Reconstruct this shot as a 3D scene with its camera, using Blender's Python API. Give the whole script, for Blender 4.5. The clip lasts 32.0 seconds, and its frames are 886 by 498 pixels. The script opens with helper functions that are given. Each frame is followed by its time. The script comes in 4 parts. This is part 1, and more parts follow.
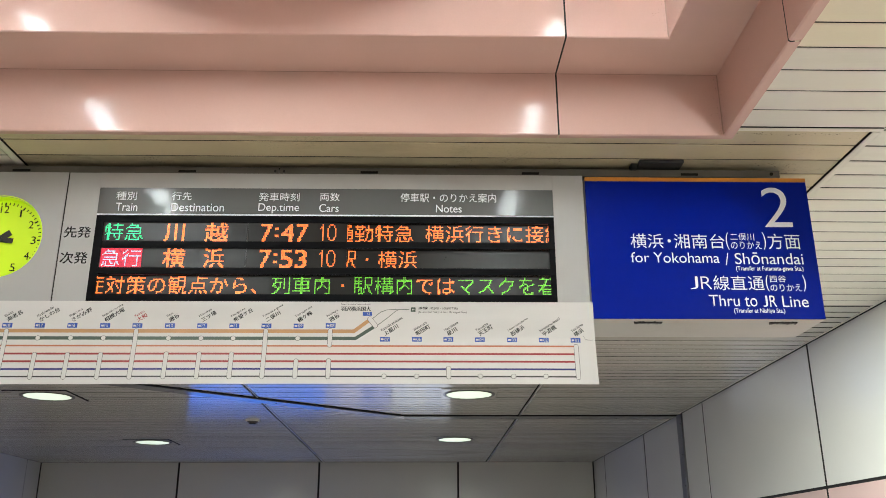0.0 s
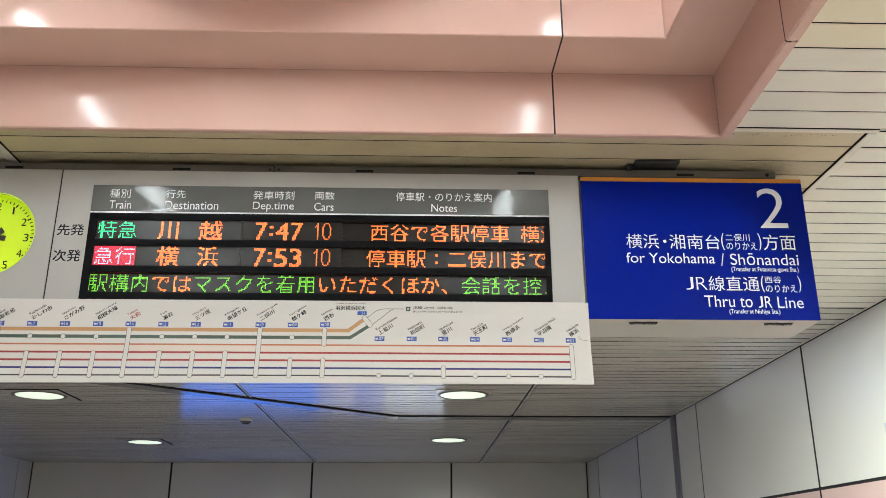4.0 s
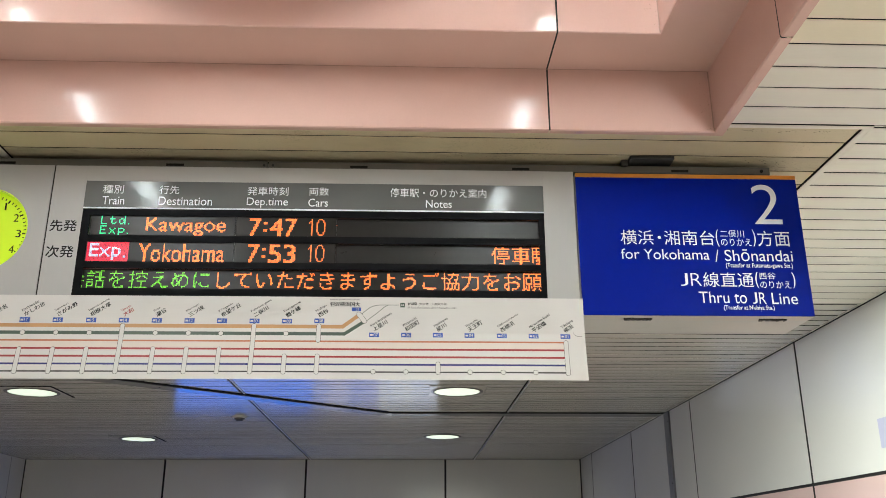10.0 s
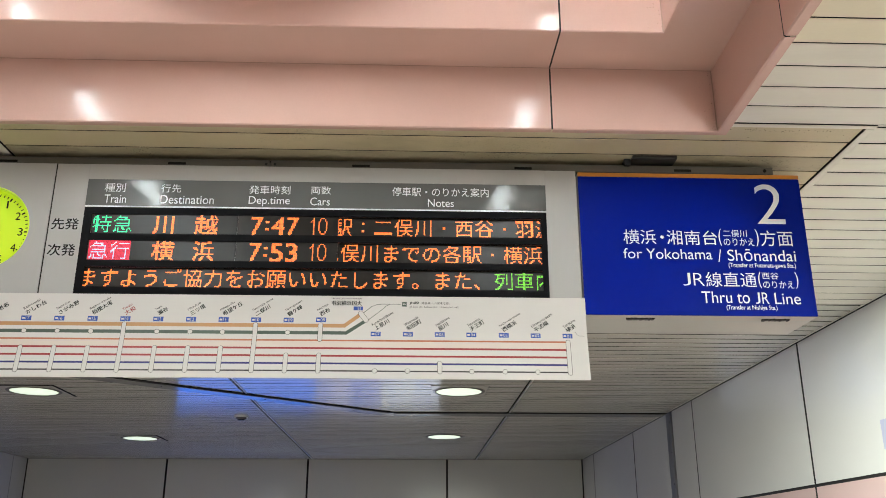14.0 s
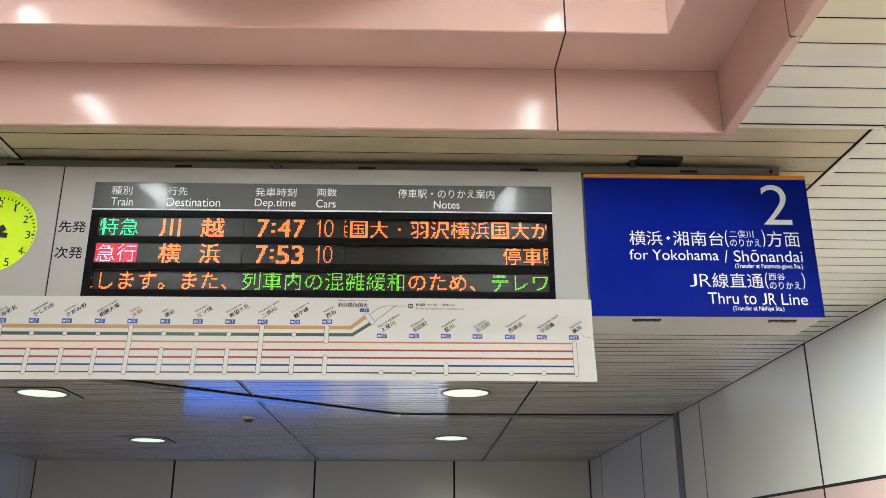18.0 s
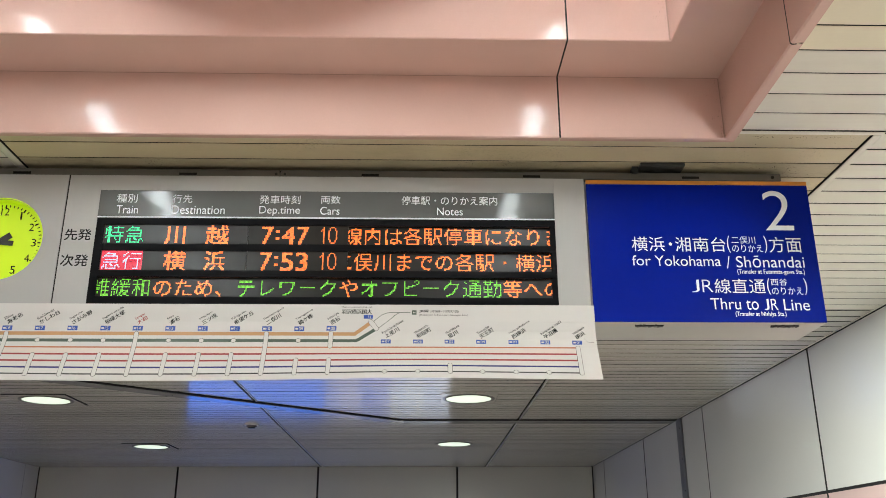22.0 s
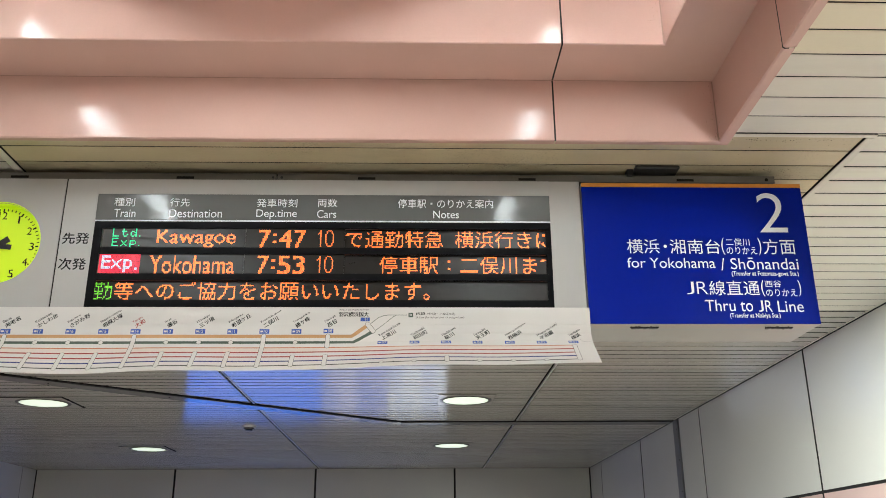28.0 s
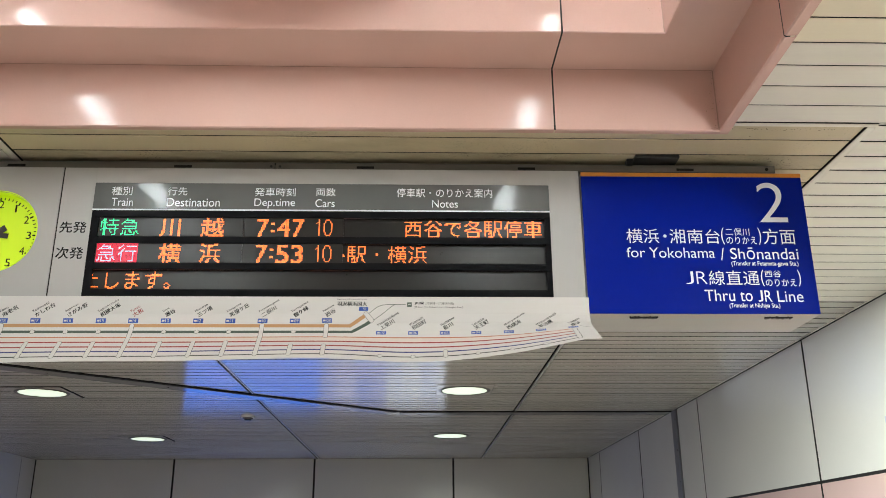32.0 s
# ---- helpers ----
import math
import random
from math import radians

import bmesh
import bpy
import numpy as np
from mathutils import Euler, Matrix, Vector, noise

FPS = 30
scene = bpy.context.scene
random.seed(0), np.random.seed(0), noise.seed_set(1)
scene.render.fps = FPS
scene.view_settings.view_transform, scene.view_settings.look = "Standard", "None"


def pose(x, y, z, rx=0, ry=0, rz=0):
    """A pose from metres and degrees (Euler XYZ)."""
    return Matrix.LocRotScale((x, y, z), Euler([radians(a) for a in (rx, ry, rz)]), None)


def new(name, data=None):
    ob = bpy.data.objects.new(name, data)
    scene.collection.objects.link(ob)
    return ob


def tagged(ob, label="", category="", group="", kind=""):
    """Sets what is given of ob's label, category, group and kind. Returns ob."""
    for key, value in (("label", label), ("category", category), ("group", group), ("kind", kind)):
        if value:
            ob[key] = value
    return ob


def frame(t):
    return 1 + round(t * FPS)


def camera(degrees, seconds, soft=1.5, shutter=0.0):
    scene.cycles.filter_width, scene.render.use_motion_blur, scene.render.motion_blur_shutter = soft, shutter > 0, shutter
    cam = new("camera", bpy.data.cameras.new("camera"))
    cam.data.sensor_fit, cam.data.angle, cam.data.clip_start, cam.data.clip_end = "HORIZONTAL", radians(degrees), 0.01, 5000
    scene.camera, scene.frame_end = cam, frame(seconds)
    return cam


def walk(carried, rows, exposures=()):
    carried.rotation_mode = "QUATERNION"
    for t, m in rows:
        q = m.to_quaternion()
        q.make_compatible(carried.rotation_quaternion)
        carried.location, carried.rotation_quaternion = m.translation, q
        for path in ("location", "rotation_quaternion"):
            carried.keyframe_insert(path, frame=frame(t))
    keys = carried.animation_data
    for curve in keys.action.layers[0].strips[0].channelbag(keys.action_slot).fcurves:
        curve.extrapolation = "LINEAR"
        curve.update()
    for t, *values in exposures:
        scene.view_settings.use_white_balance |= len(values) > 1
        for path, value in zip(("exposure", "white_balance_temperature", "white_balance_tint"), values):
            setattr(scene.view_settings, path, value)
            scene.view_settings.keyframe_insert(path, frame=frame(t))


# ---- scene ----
DURATION = 32.0
cam = camera(53.36, DURATION, soft=0.9)
PATH = [
    (0, pose(-0.0006, 0.0006, 1.6005, 109.256, 0.224, -1.412)),
    (0.5, pose(-0.0019, 0.0029, 1.6016, 109.190, 0.246, -1.478)),
    (1, pose(-0.0028, 0.0078, 1.6018, 109.149, 0.199, -1.566)),
    (1.5, pose(-0.0034, 0.0114, 1.6011, 109.157, 0.143, -1.636)),
    (2, pose(-0.0040, 0.0124, 1.6008, 109.152, 0.145, -1.694)),
    (2.5, pose(-0.0040, 0.0117, 1.5995, 109.214, 0.104, -1.752)),
    (3, pose(-0.0040, 0.0101, 1.5986, 109.274, 0.111, -1.800)),
    (3.5, pose(-0.0035, 0.0093, 1.5989, 109.319, 0.124, -1.824)),
    (5.5, pose(-0.0070, 0.0160, 1.5992, 109.242, 0.083, -2.048)),
    (6, pose(-0.0065, 0.0157, 1.5983, 109.222, 0.122, -2.099)),
    (6.5, pose(-0.0057, 0.0172, 1.5990, 109.170, 0.064, -2.146)),
    (7, pose(-0.0046, 0.0181, 1.5991, 109.170, 0.099, -2.142)),
    (7.5, pose(-0.0044, 0.0166, 1.5980, 109.179, 0.080, -2.141)),
    (8, pose(-0.0048, 0.0155, 1.5978, 109.181, 0.065, -2.145)),
    (8.5, pose(-0.0058, 0.0154, 1.5987, 109.161, 0.202, -2.171)),
    (9, pose(-0.0060, 0.0154, 1.5987, 109.162, 0.198, -2.195)),
    (9.5, pose(-0.0056, 0.0150, 1.5982, 109.157, 0.217, -2.184)),
    (10, pose(-0.0060, 0.0161, 1.5983, 109.106, 0.224, -2.244)),
    (10.5, pose(-0.0061, 0.0168, 1.5966, 109.127, 0.202, -2.246)),
    (11, pose(-0.0059, 0.0175, 1.5959, 109.117, 0.190, -2.249)),
    (11.5, pose(-0.0054, 0.0185, 1.5971, 109.119, 0.220, -2.244)),
    (12, pose(-0.0053, 0.0165, 1.5975, 109.113, 0.176, -2.248)),
    (12.5, pose(-0.0046, 0.0153, 1.5974, 109.130, 0.088, -2.247)),
    (13, pose(-0.0045, 0.0174, 1.5980, 109.121, 0.081, -2.196)),
    (13.5, pose(-0.0058, 0.0204, 1.5976, 109.131, 0.078, -2.200)),
    (14, pose(-0.0052, 0.0222, 1.5969, 109.122, 0.060, -2.148)),
    (14.5, pose(-0.0038, 0.0232, 1.5965, 109.126, 0.060, -2.088)),
    (16.5, pose(-0.0053, 0.0191, 1.5957, 109.059, 0.029, -1.883)),
    (17, pose(-0.0051, 0.0195, 1.5970, 109.065, 0.052, -1.824)),
    (17.5, pose(-0.0039, 0.0204, 1.5977, 109.123, 0.055, -1.766)),
    (18, pose(-0.0031, 0.0201, 1.5979, 109.198, 0.077, -1.688)),
    (18.5, pose(-0.0036, 0.0158, 1.5973, 109.307, 0.124, -1.632)),
    (19, pose(-0.0032, 0.0097, 1.5966, 109.442, 0.137, -1.576)),
    (19.5, pose(-0.0029, 0.0043, 1.5972, 109.480, 0.143, -1.508)),
    (20, pose(-0.0042, 0.0046, 1.5970, 109.535, 0.145, -1.526)),
    (20.5, pose(-0.0054, 0.0085, 1.5964, 109.537, 0.163, -1.502)),
    (21, pose(-0.0068, 0.0110, 1.5973, 109.484, 0.149, -1.496)),
    (21.5, pose(-0.0086, 0.0103, 1.5969, 109.531, 0.186, -1.548)),
    (22, pose(-0.0074, 0.0060, 1.5959, 109.570, 0.195, -1.503)),
    (22.5, pose(-0.0052, 0.0024, 1.5961, 109.585, 0.252, -1.468)),
    (23, pose(-0.0040, 0.0025, 1.5967, 109.606, 0.315, -1.443)),
    (23.5, pose(-0.0037, 0.0030, 1.5968, 109.613, 0.316, -1.443)),
    (24, pose(-0.0041, 0.0025, 1.5973, 109.569, 0.324, -1.443)),
    (24.5, pose(-0.0052, 0.0017, 1.5970, 109.577, 0.368, -1.464)),
    (25, pose(-0.0055, 0.0012, 1.5967, 109.572, 0.356, -1.463)),
    (25.5, pose(-0.0056, 0.0002, 1.5957, 109.615, 0.339, -1.512)),
    (27.5, pose(-0.0029, -0.0146, 1.5946, 109.743, 0.343, -1.612)),
    (28, pose(-0.0052, -0.0099, 1.5949, 109.659, 0.388, -1.634)),
    (28.5, pose(-0.0071, -0.0051, 1.5953, 109.558, 0.418, -1.677)),
    (29, pose(-0.0057, -0.0014, 1.5963, 109.448, 0.440, -1.655)),
    (29.5, pose(-0.0039, -0.0031, 1.5957, 109.377, 0.453, -1.642)),
    (30, pose(-0.0030, -0.0052, 1.5936, 109.324, 0.412, -1.629)),
    (30.5, pose(-0.0039, -0.0043, 1.5937, 109.243, 0.357, -1.661)),
    (31, pose(-0.0037, -0.0029, 1.5946, 109.160, 0.355, -1.667)),
    (31.5, pose(-0.0041, -0.0015, 1.5940, 109.116, 0.330, -1.697)),
    (32, pose(-0.0044, 0.0009, 1.5944, 109.057, 0.344, -1.719)),
]
walk(cam, PATH)

# ---- plan: the sign's front plane is SIGN_Y, the ceiling's underside CEIL ----
SIGN_Y = 2.604
CEIL = 2.808
WALL_E, WALL_W = 2.339, -5.06
WALL_N, WALL_S = 12.17, -5.6
TRAY_X0, TRAY_X1, TRAY_Y0, TRAY_Y1 = -1.843, 0.913, -3.9, 2.383
TRAY_Z = 3.008
BOARD_T, BOARD_B = 2.7636, 2.325
DOT = 0.00396
LED_X = -0.9928
ROW_Z = (2.5645, 2.4785, 2.3930)

# ---- world and lights ----
world = bpy.data.worlds.new("station_dark")
world.use_nodes = True
world.node_tree.nodes["Background"].inputs[0].default_value = (0.9, 0.95, 1.0, 1)
world.node_tree.nodes["Background"].inputs[1].default_value = 0.02
scene.world = world
scene.view_settings.exposure = -0.49


def area_light(name, x, y, z, sx, sy, watts, colour, shape="RECTANGLE"):
    d = bpy.data.lights.new(name, "AREA")
    d.shape, d.size, d.size_y, d.energy, d.color = shape, sx, sy, watts, colour
    d.spread = radians(150)
    ob = new(name, d)
    ob.matrix_world = pose(x, y, z)
    return ob


TUBES = [(x, y) for x in (-1.305, 0.455) for y in (1.255, -0.03, -1.31, -2.59)]
DOWNLIGHTS = [(0.378, 6.893), (0.372, 9.694), (-2.925, 6.977), (-2.942, 9.917)]
# unseen lamps added to brighten walls and ceiling; some continue the downlight grid
UNSEEN_LIGHTS = [(2.05, 2.60, 10), (1.20, 3.45, 64), (1.92, 0.1, 80), (1.92, -2.7, 36), (0.378, 4.10, 88), (-2.93, 4.1, 60), (-2.93, 1.3, 3), (-2.93, -1.5, 3), (-2.93, -4.3, 3)]
TUBE_Z = 3.30
WARM_WHITE = (0.90, 1.0, 1.0)
for x, y, watts in UNSEEN_LIGHTS:
    lamp = area_light("unseen_lamp", x, y, CEIL - 0.012, 0.33, 0.33, watts, (0.93, 1.0, 0.91), "DISK")
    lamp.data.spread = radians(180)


# ---- materials ----
def mat(name, colour, rough=0.5, metal=0.0, vary=0.06, scale=6.0, grain=120.0, bump=0.02, rough_vary=0.08,
        coat=0.0, spec=0.5, warp=0.0, streak=(1, 1, 1), speck=0.0, stain=None, stain_amount=0.0, island=0.0):
    """A painted or plain surface: broad tone drift, fine grain, uneven gloss, fine relief."""
    m = bpy.data.materials.new(name)
    m.use_nodes = True
    n, l = m.node_tree.nodes, m.node_tree.links
    b = n["Principled BSDF"]
    tc = n.new("ShaderNodeTexCoord")
    mp = n.new("ShaderNodeMapping")
    mp.inputs["Scale"].default_value = streak
    l.new(tc.outputs["Object"], mp.inputs[0])
    big = n.new("ShaderNodeTexNoise")
    big.inputs["Scale"].default_value, big.inputs["Detail"].default_value = scale, 4
    l.new(mp.outputs[0], big.inputs[0])
    fine = n.new("ShaderNodeTexNoise")
    fine.inputs["Scale"].default_value, fine.inputs["Detail"].default_value = grain, 3
    l.new(mp.outputs[0], fine.inputs[0])
    mix = n.new("ShaderNodeMath")
    mix.operation = "MULTIPLY_ADD"
    l.new(big.outputs[0], mix.inputs[0])
    mix.inputs[1].default_value = 0.75
    half = n.new("ShaderNodeMath")
    half.operation = "MULTIPLY"
    half.inputs[1].default_value = 0.25
    l.new(fine.outputs[0], half.inputs[0])
    l.new(half.outputs[0], mix.inputs[2])
    rng = n.new("ShaderNodeMapRange")
    rng.clamp = False
    rng.inputs[1].default_value, rng.inputs[2].default_value = 0.25, 0.75
    rng.inputs[3].default_value, rng.inputs[4].default_value = 1 - vary, 1 + vary
    l.new(mix.outputs[0], rng.inputs[0])
    mul = n.new("ShaderNodeVectorMath")
    mul.operation = "SCALE"
    mul.inputs[0].default_value = colour
    l.new(rng.outputs[0], mul.inputs["Scale"])
    out = mul.outputs[0]
    if island:
        geo = n.new("ShaderNodeNewGeometry")
        ir = n.new("ShaderNodeMapRange")
        ir.inputs[3].default_value, ir.inputs[4].default_value = 1 - island, 1 + island
        l.new(geo.outputs["Random Per Island"], ir.inputs[0])
        im = n.new("ShaderNodeVectorMath")
        im.operation = "SCALE"
        l.new(out, im.inputs[0])
        l.new(ir.outputs[0], im.inputs["Scale"])
        out = im.outputs[0]
    if stain:
        sn = n.new("ShaderNodeTexNoise")
        sn.inputs["Scale"].default_value, sn.inputs["Detail"].default_value = scale * 1.7, 8
        sn.inputs["Roughness"].default_value = 0.7
        l.new(mp.outputs[0], sn.inputs[0])
        sr = n.new("ShaderNodeMapRange")
        sr.inputs[1].default_value, sr.inputs[2].default_value = 0.55, 0.8
        sr.inputs[3].default_value, sr.inputs[4].default_value = 0.0, stain_amount
        l.new(sn.outputs[0], sr.inputs[0])
        mx = n.new("ShaderNodeMix")
        mx.data_type = "RGBA"
        l.new(sr.outputs[0], mx.inputs[0])
        l.new(out, mx.inputs[6])
        mx.inputs[7].default_value = (*stain, 1)
        out = mx.outputs[2]
    if speck:
        dots = n.new("ShaderNodeTexNoise")
        dots.inputs["Scale"].default_value, dots.inputs["Detail"].default_value = 210.0, 2
        l.new(tc.outputs["Object"], dots.inputs[0])
        where = n.new("ShaderNodeTexNoise")
        where.inputs["Scale"].default_value, where.inputs["Detail"].default_value = 4.5, 3
        l.new(tc.outputs["Object"], where.inputs[0])
        both = n.new("ShaderNodeMath")
        both.operation = "MULTIPLY_ADD"
        l.new(where.outputs[0], both.inputs[0])
        both.inputs[1].default_value = 0.9
        l.new(dots.outputs[0], both.inputs[2])
        dr = n.new("ShaderNodeMapRange")
        dr.inputs[1].default_value, dr.inputs[2].default_value = 1.13, 1.22
        dr.inputs[3].default_value, dr.inputs[4].default_value = 0.0, speck
        l.new(both.outputs[0], dr.inputs[0])
        dx = n.new("ShaderNodeMix")
        dx.data_type = "RGBA"
        l.new(dr.outputs[0], dx.inputs[0])
        l.new(out, dx.inputs[6])
        dx.inputs[7].default_value = (0.06, 0.045, 0.03, 1)
        out = dx.outputs[2]
    l.new(out, b.inputs["Base Color"])
    rr = n.new("ShaderNodeMapRange")
    rr.inputs[3].default_value = max(0.02, rough - rough_vary)
    rr.inputs[4].default_value = min(1.0, rough + rough_vary)
    l.new(big.outputs[0], rr.inputs[0])
    l.new(rr.outputs[0], b.inputs["Roughness"])
    b.inputs["Metallic"].default_value = metal
    b.inputs["Specular IOR Level"].default_value = spec
    b.inputs["Coat Weight"].default_value = coat
    b.inputs["Coat Roughness"].default_value = 0.05
    if bump:
        if warp:
            wave = n.new("ShaderNodeBump")
            wave.inputs["Strength"].default_value, wave.inputs["Distance"].default_value = warp, 0.004
            l.new(big.outputs[0], wave.inputs["Height"])
        bp = n.new("ShaderNodeBump")
        bp.inputs["Strength"].default_value, bp.inputs["Distance"].default_value = bump, 0.002
        l.new(fine.outputs[0], bp.inputs["Height"])
        if warp:
            l.new(wave.outputs[0], bp.inputs["Normal"])
        l.new(bp.outputs[0], b.inputs["Normal"])
    return m


def glow(name, colour, strength, base=(0.02, 0.02, 0.02)):
    m = bpy.data.materials.new(name)
    m.use_nodes = True
    b = m.node_tree.nodes["Principled BSDF"]
    b.inputs["Base Color"].default_value = (*base, 1)
    b.inputs["Roughness"].default_value = 0.4
    b.inputs["Emission Color"].default_value = (*colour, 1)
    b.inputs["Emission Strength"].default_value = strength
    return m


PINK = mat("pink_enamel_steel", (0.67, 0.442, 0.38), 0.135, 0, 0.05, 3.0, 260, 0.03, 0.025, spec=0.2)
CREAM = mat("cream_painted_slats", (0.75, 0.71, 0.62), 0.36, 0, 0.05, 2.5, 200, 0.02, 0.06, streak=(0.25, 1, 1), stain=(0.40, 0.34, 0.24), stain_amount=0.22, island=0.035)
AGED = mat("aged_cream_slats", (0.58, 0.49, 0.315), 0.37, 0, 0.08, 2.2, 160, 0.03, 0.06, streak=(0.4, 1, 1), stain=(0.20, 0.16, 0.09), stain_amount=0.45, island=0.03, speck=0.25)
# soot stains, over a base darkened for the shade beside the rail
SOOTY_SHADED = mat("sooty_shaded_slats", (0.42, 0.36, 0.24), 0.45, 0, 0.2, 5.0, 160, 0.03, 0.06, streak=(0.35, 1, 1), stain=(0.05, 0.042, 0.03), stain_amount=0.85, speck=0.8)
YELLOWED = mat("yellowed_cream_slats", (0.79, 0.71, 0.54), 0.37, 0, 0.06, 2.5, 180, 0.02, 0.06, streak=(0.4, 1, 1), stain=(0.35, 0.28, 0.17), stain_amount=0.3, island=0.03)
# the same slats further back, greyer in place of weaker light
GREYSLAT = mat("grey_white_slats", (0.62, 0.60, 0.53), 0.14, 0, 0.04, 2.0, 150, 0.015, 0.04, streak=(0.25, 1, 1), island=0.03)
# black for openings and recesses, in place of the shade inside them
VOID = mat("dark_void_shade", (0.02, 0.019, 0.018), 0.8, 0, 0.2, spec=0.03)
WALLP = mat("white_enamel_panel", (0.77, 0.765, 0.75), 0.045, 0, 0.025, 1.5, 90, 0.004, 0.015)
WALLDIM = mat("satin_white_enamel_panel", (0.78, 0.77, 0.725), 0.16, 0, 0.025, 1.5, 90, 0.006, 0.03)
WALLPINK = mat("pale_pink_enamel_panel", (0.72, 0.52, 0.50), 0.14, 0, 0.03, 1.5, 90, 0.012, 0.03)
JOINT = mat("black_sealant", (0.025, 0.024, 0.022), 0.6, 0, 0.2, spec=0.15)
STEEL = mat("dull_steel", (0.34, 0.34, 0.34), 0.38, 0.9, 0.08, 20, 300, 0.03)
GUIDE = mat("grey_violet_steel", (0.20, 0.195, 0.21), 0.42, 0.4, 0.1, 20, 300, 0.03)
RAILGREY = mat("grey_galvanised_rail", (0.11, 0.105, 0.095), 0.5, 0.2, 0.12, 20, 200, 0.04, stain=(0.10, 0.09, 0.07), stain_amount=0.4)
RAILPAINT = mat("grey_painted_rail", (0.115, 0.105, 0.092), 0.5, 0, 0.1, 12, 200, 0.04, stain=(0.09, 0.08, 0.065), stain_amount=0.5)
GRIME = mat("brown_grime", (0.30, 0.18, 0.14), 0.8, 0, 0.3, 14, 200, 0.05)
SEAM = mat("pinkish_brown_seam", (0.42, 0.27, 0.22), 0.7, 0, 0.25, 14, 200, 0.03)
HOUSING = mat("light_grey_board_paint", (0.40, 0.392, 0.378), 0.42, 0, 0.03, 4, 300, 0.02, 0.05)
HEADER = mat("dark_grey_acrylic", (0.115, 0.118, 0.116), 0.10, 0, 0.05, 9, 300, 0.008, 0.03, warp=0.3, spec=0.15)
BEZEL = mat("black_bezel", (0.004, 0.004, 0.005), 0.5, 0, 0.1, 20, 300, 0.02, spec=0.05)
LEDFACE = mat("unlit_led_face", (0.012, 0.0105, 0.0092), 0.28, 0, 0.06, 40, 500, 0.02, 0.012, spec=0.23)
BLUE = mat("blue_sign_face", (0.001, 0.0105, 0.225), 0.36, 0, 0.05, 4, 300, 0.01, 0.05, spec=0.05)
SIGNBOX = mat("off_white_sign_case", (0.50, 0.49, 0.46), 0.4, 0, 0.04, 8, 250, 0.02, stain=(0.3, 0.28, 0.24), stain_amount=0.25)
ORANGE = mat("orange_edge_strip", (0.62, 0.24, 0.03), 0.35, 0, 0.06, 20, 300)
WHITEINK = mat("white_lettering", (0.86, 0.88, 0.92), 0.4, 0, 0.02, 30, 300, 0)
BLACKINK = mat("black_lettering", (0.012, 0.012, 0.012), 0.45, 0, 0.05, 30, 300, 0, spec=0.12)
PAPER = mat("banner_paper", (0.612, 0.588, 0.562), 0.55, 0, 0.025, 9, 400, 0.03, 0.05)
BLACK = mat("black_plastic", (0.02, 0.02, 0.02), 0.4, 0, 0.1, 20, 200)
FLOORM = mat("grey_floor_tiles", (0.38, 0.365, 0.34), 0.4, 0, 0.08, 2.0, 60, 0.02)
FLANGE = mat("grey_gloss_steel", (0.30, 0.295, 0.285), 0.14, 0, 0.1, 6, 200, 0.02, 0.04)
PLASTER = mat("white_plaster", (0.66, 0.64, 0.60), 0.7, 0, 0.05, 3, 80, 0.05)
WHITEMETAL = mat("white_lamp_metal", (0.66, 0.65, 0.62), 0.35, 0, 0.05, 10, 200)
INK = {
    "ochre": mat("ochre_print", (0.47, 0.25, 0.105), 0.5, 0, 0.05, 20, 300, 0),
    "green": mat("dark_green_print", (0.055, 0.085, 0.062), 0.5, 0, 0.05, 20, 300, 0),
    "salmon": mat("salmon_print", (0.46, 0.15, 0.075), 0.5, 0, 0.05, 20, 300, 0),
    "red": mat("red_print", (0.30, 0.03, 0.03), 0.5, 0, 0.05, 20, 300, 0),
    "navy": mat("navy_print", (0.012, 0.014, 0.14), 0.5, 0, 0.05, 20, 300, 0),
    "grey": mat("dark_grey_print", (0.035, 0.03, 0.026), 0.5, 0, 0.05, 20, 300, 0),
    "tint": mat("pale_red_tint", (0.65, 0.565, 0.505), 0.5, 0, 0.03, 20, 300, 0),
    "badge": mat("blue_badge_print", (0.02, 0.075, 0.36), 0.5, 0, 0.05, 20, 300, 0),
    "black": BLACKINK,
    "white": PAPER,
}
LED_ORANGE = glow("led_orange", (1.0, 0.19, 0.022), 2.4)
LED_GREEN = glow("led_lime", (0.20, 0.80, 0.03), 1.35)
LED_EMERALD = glow("led_emerald", (0.012, 0.88, 0.33), 1.7)
LED_RED = glow("led_red", (0.90, 0.006, 0.05), 1.6)
LED_WHITE = glow("led_white", (0.85, 0.74, 1.0), 1.5)
CLOCKFACE = glow("lit_clock_face", (0.50, 0.76, 0.0), 0.48, (0.5, 0.65, 0.02))
TUBEGLOW = glow("tube_glow", WARM_WHITE, 130.0, (0.8, 0.8, 0.8))
LENSGLOW = glow("downlight_glow", (0.85, 1.0, 0.76), 1.32, (0.8, 0.8, 0.8))


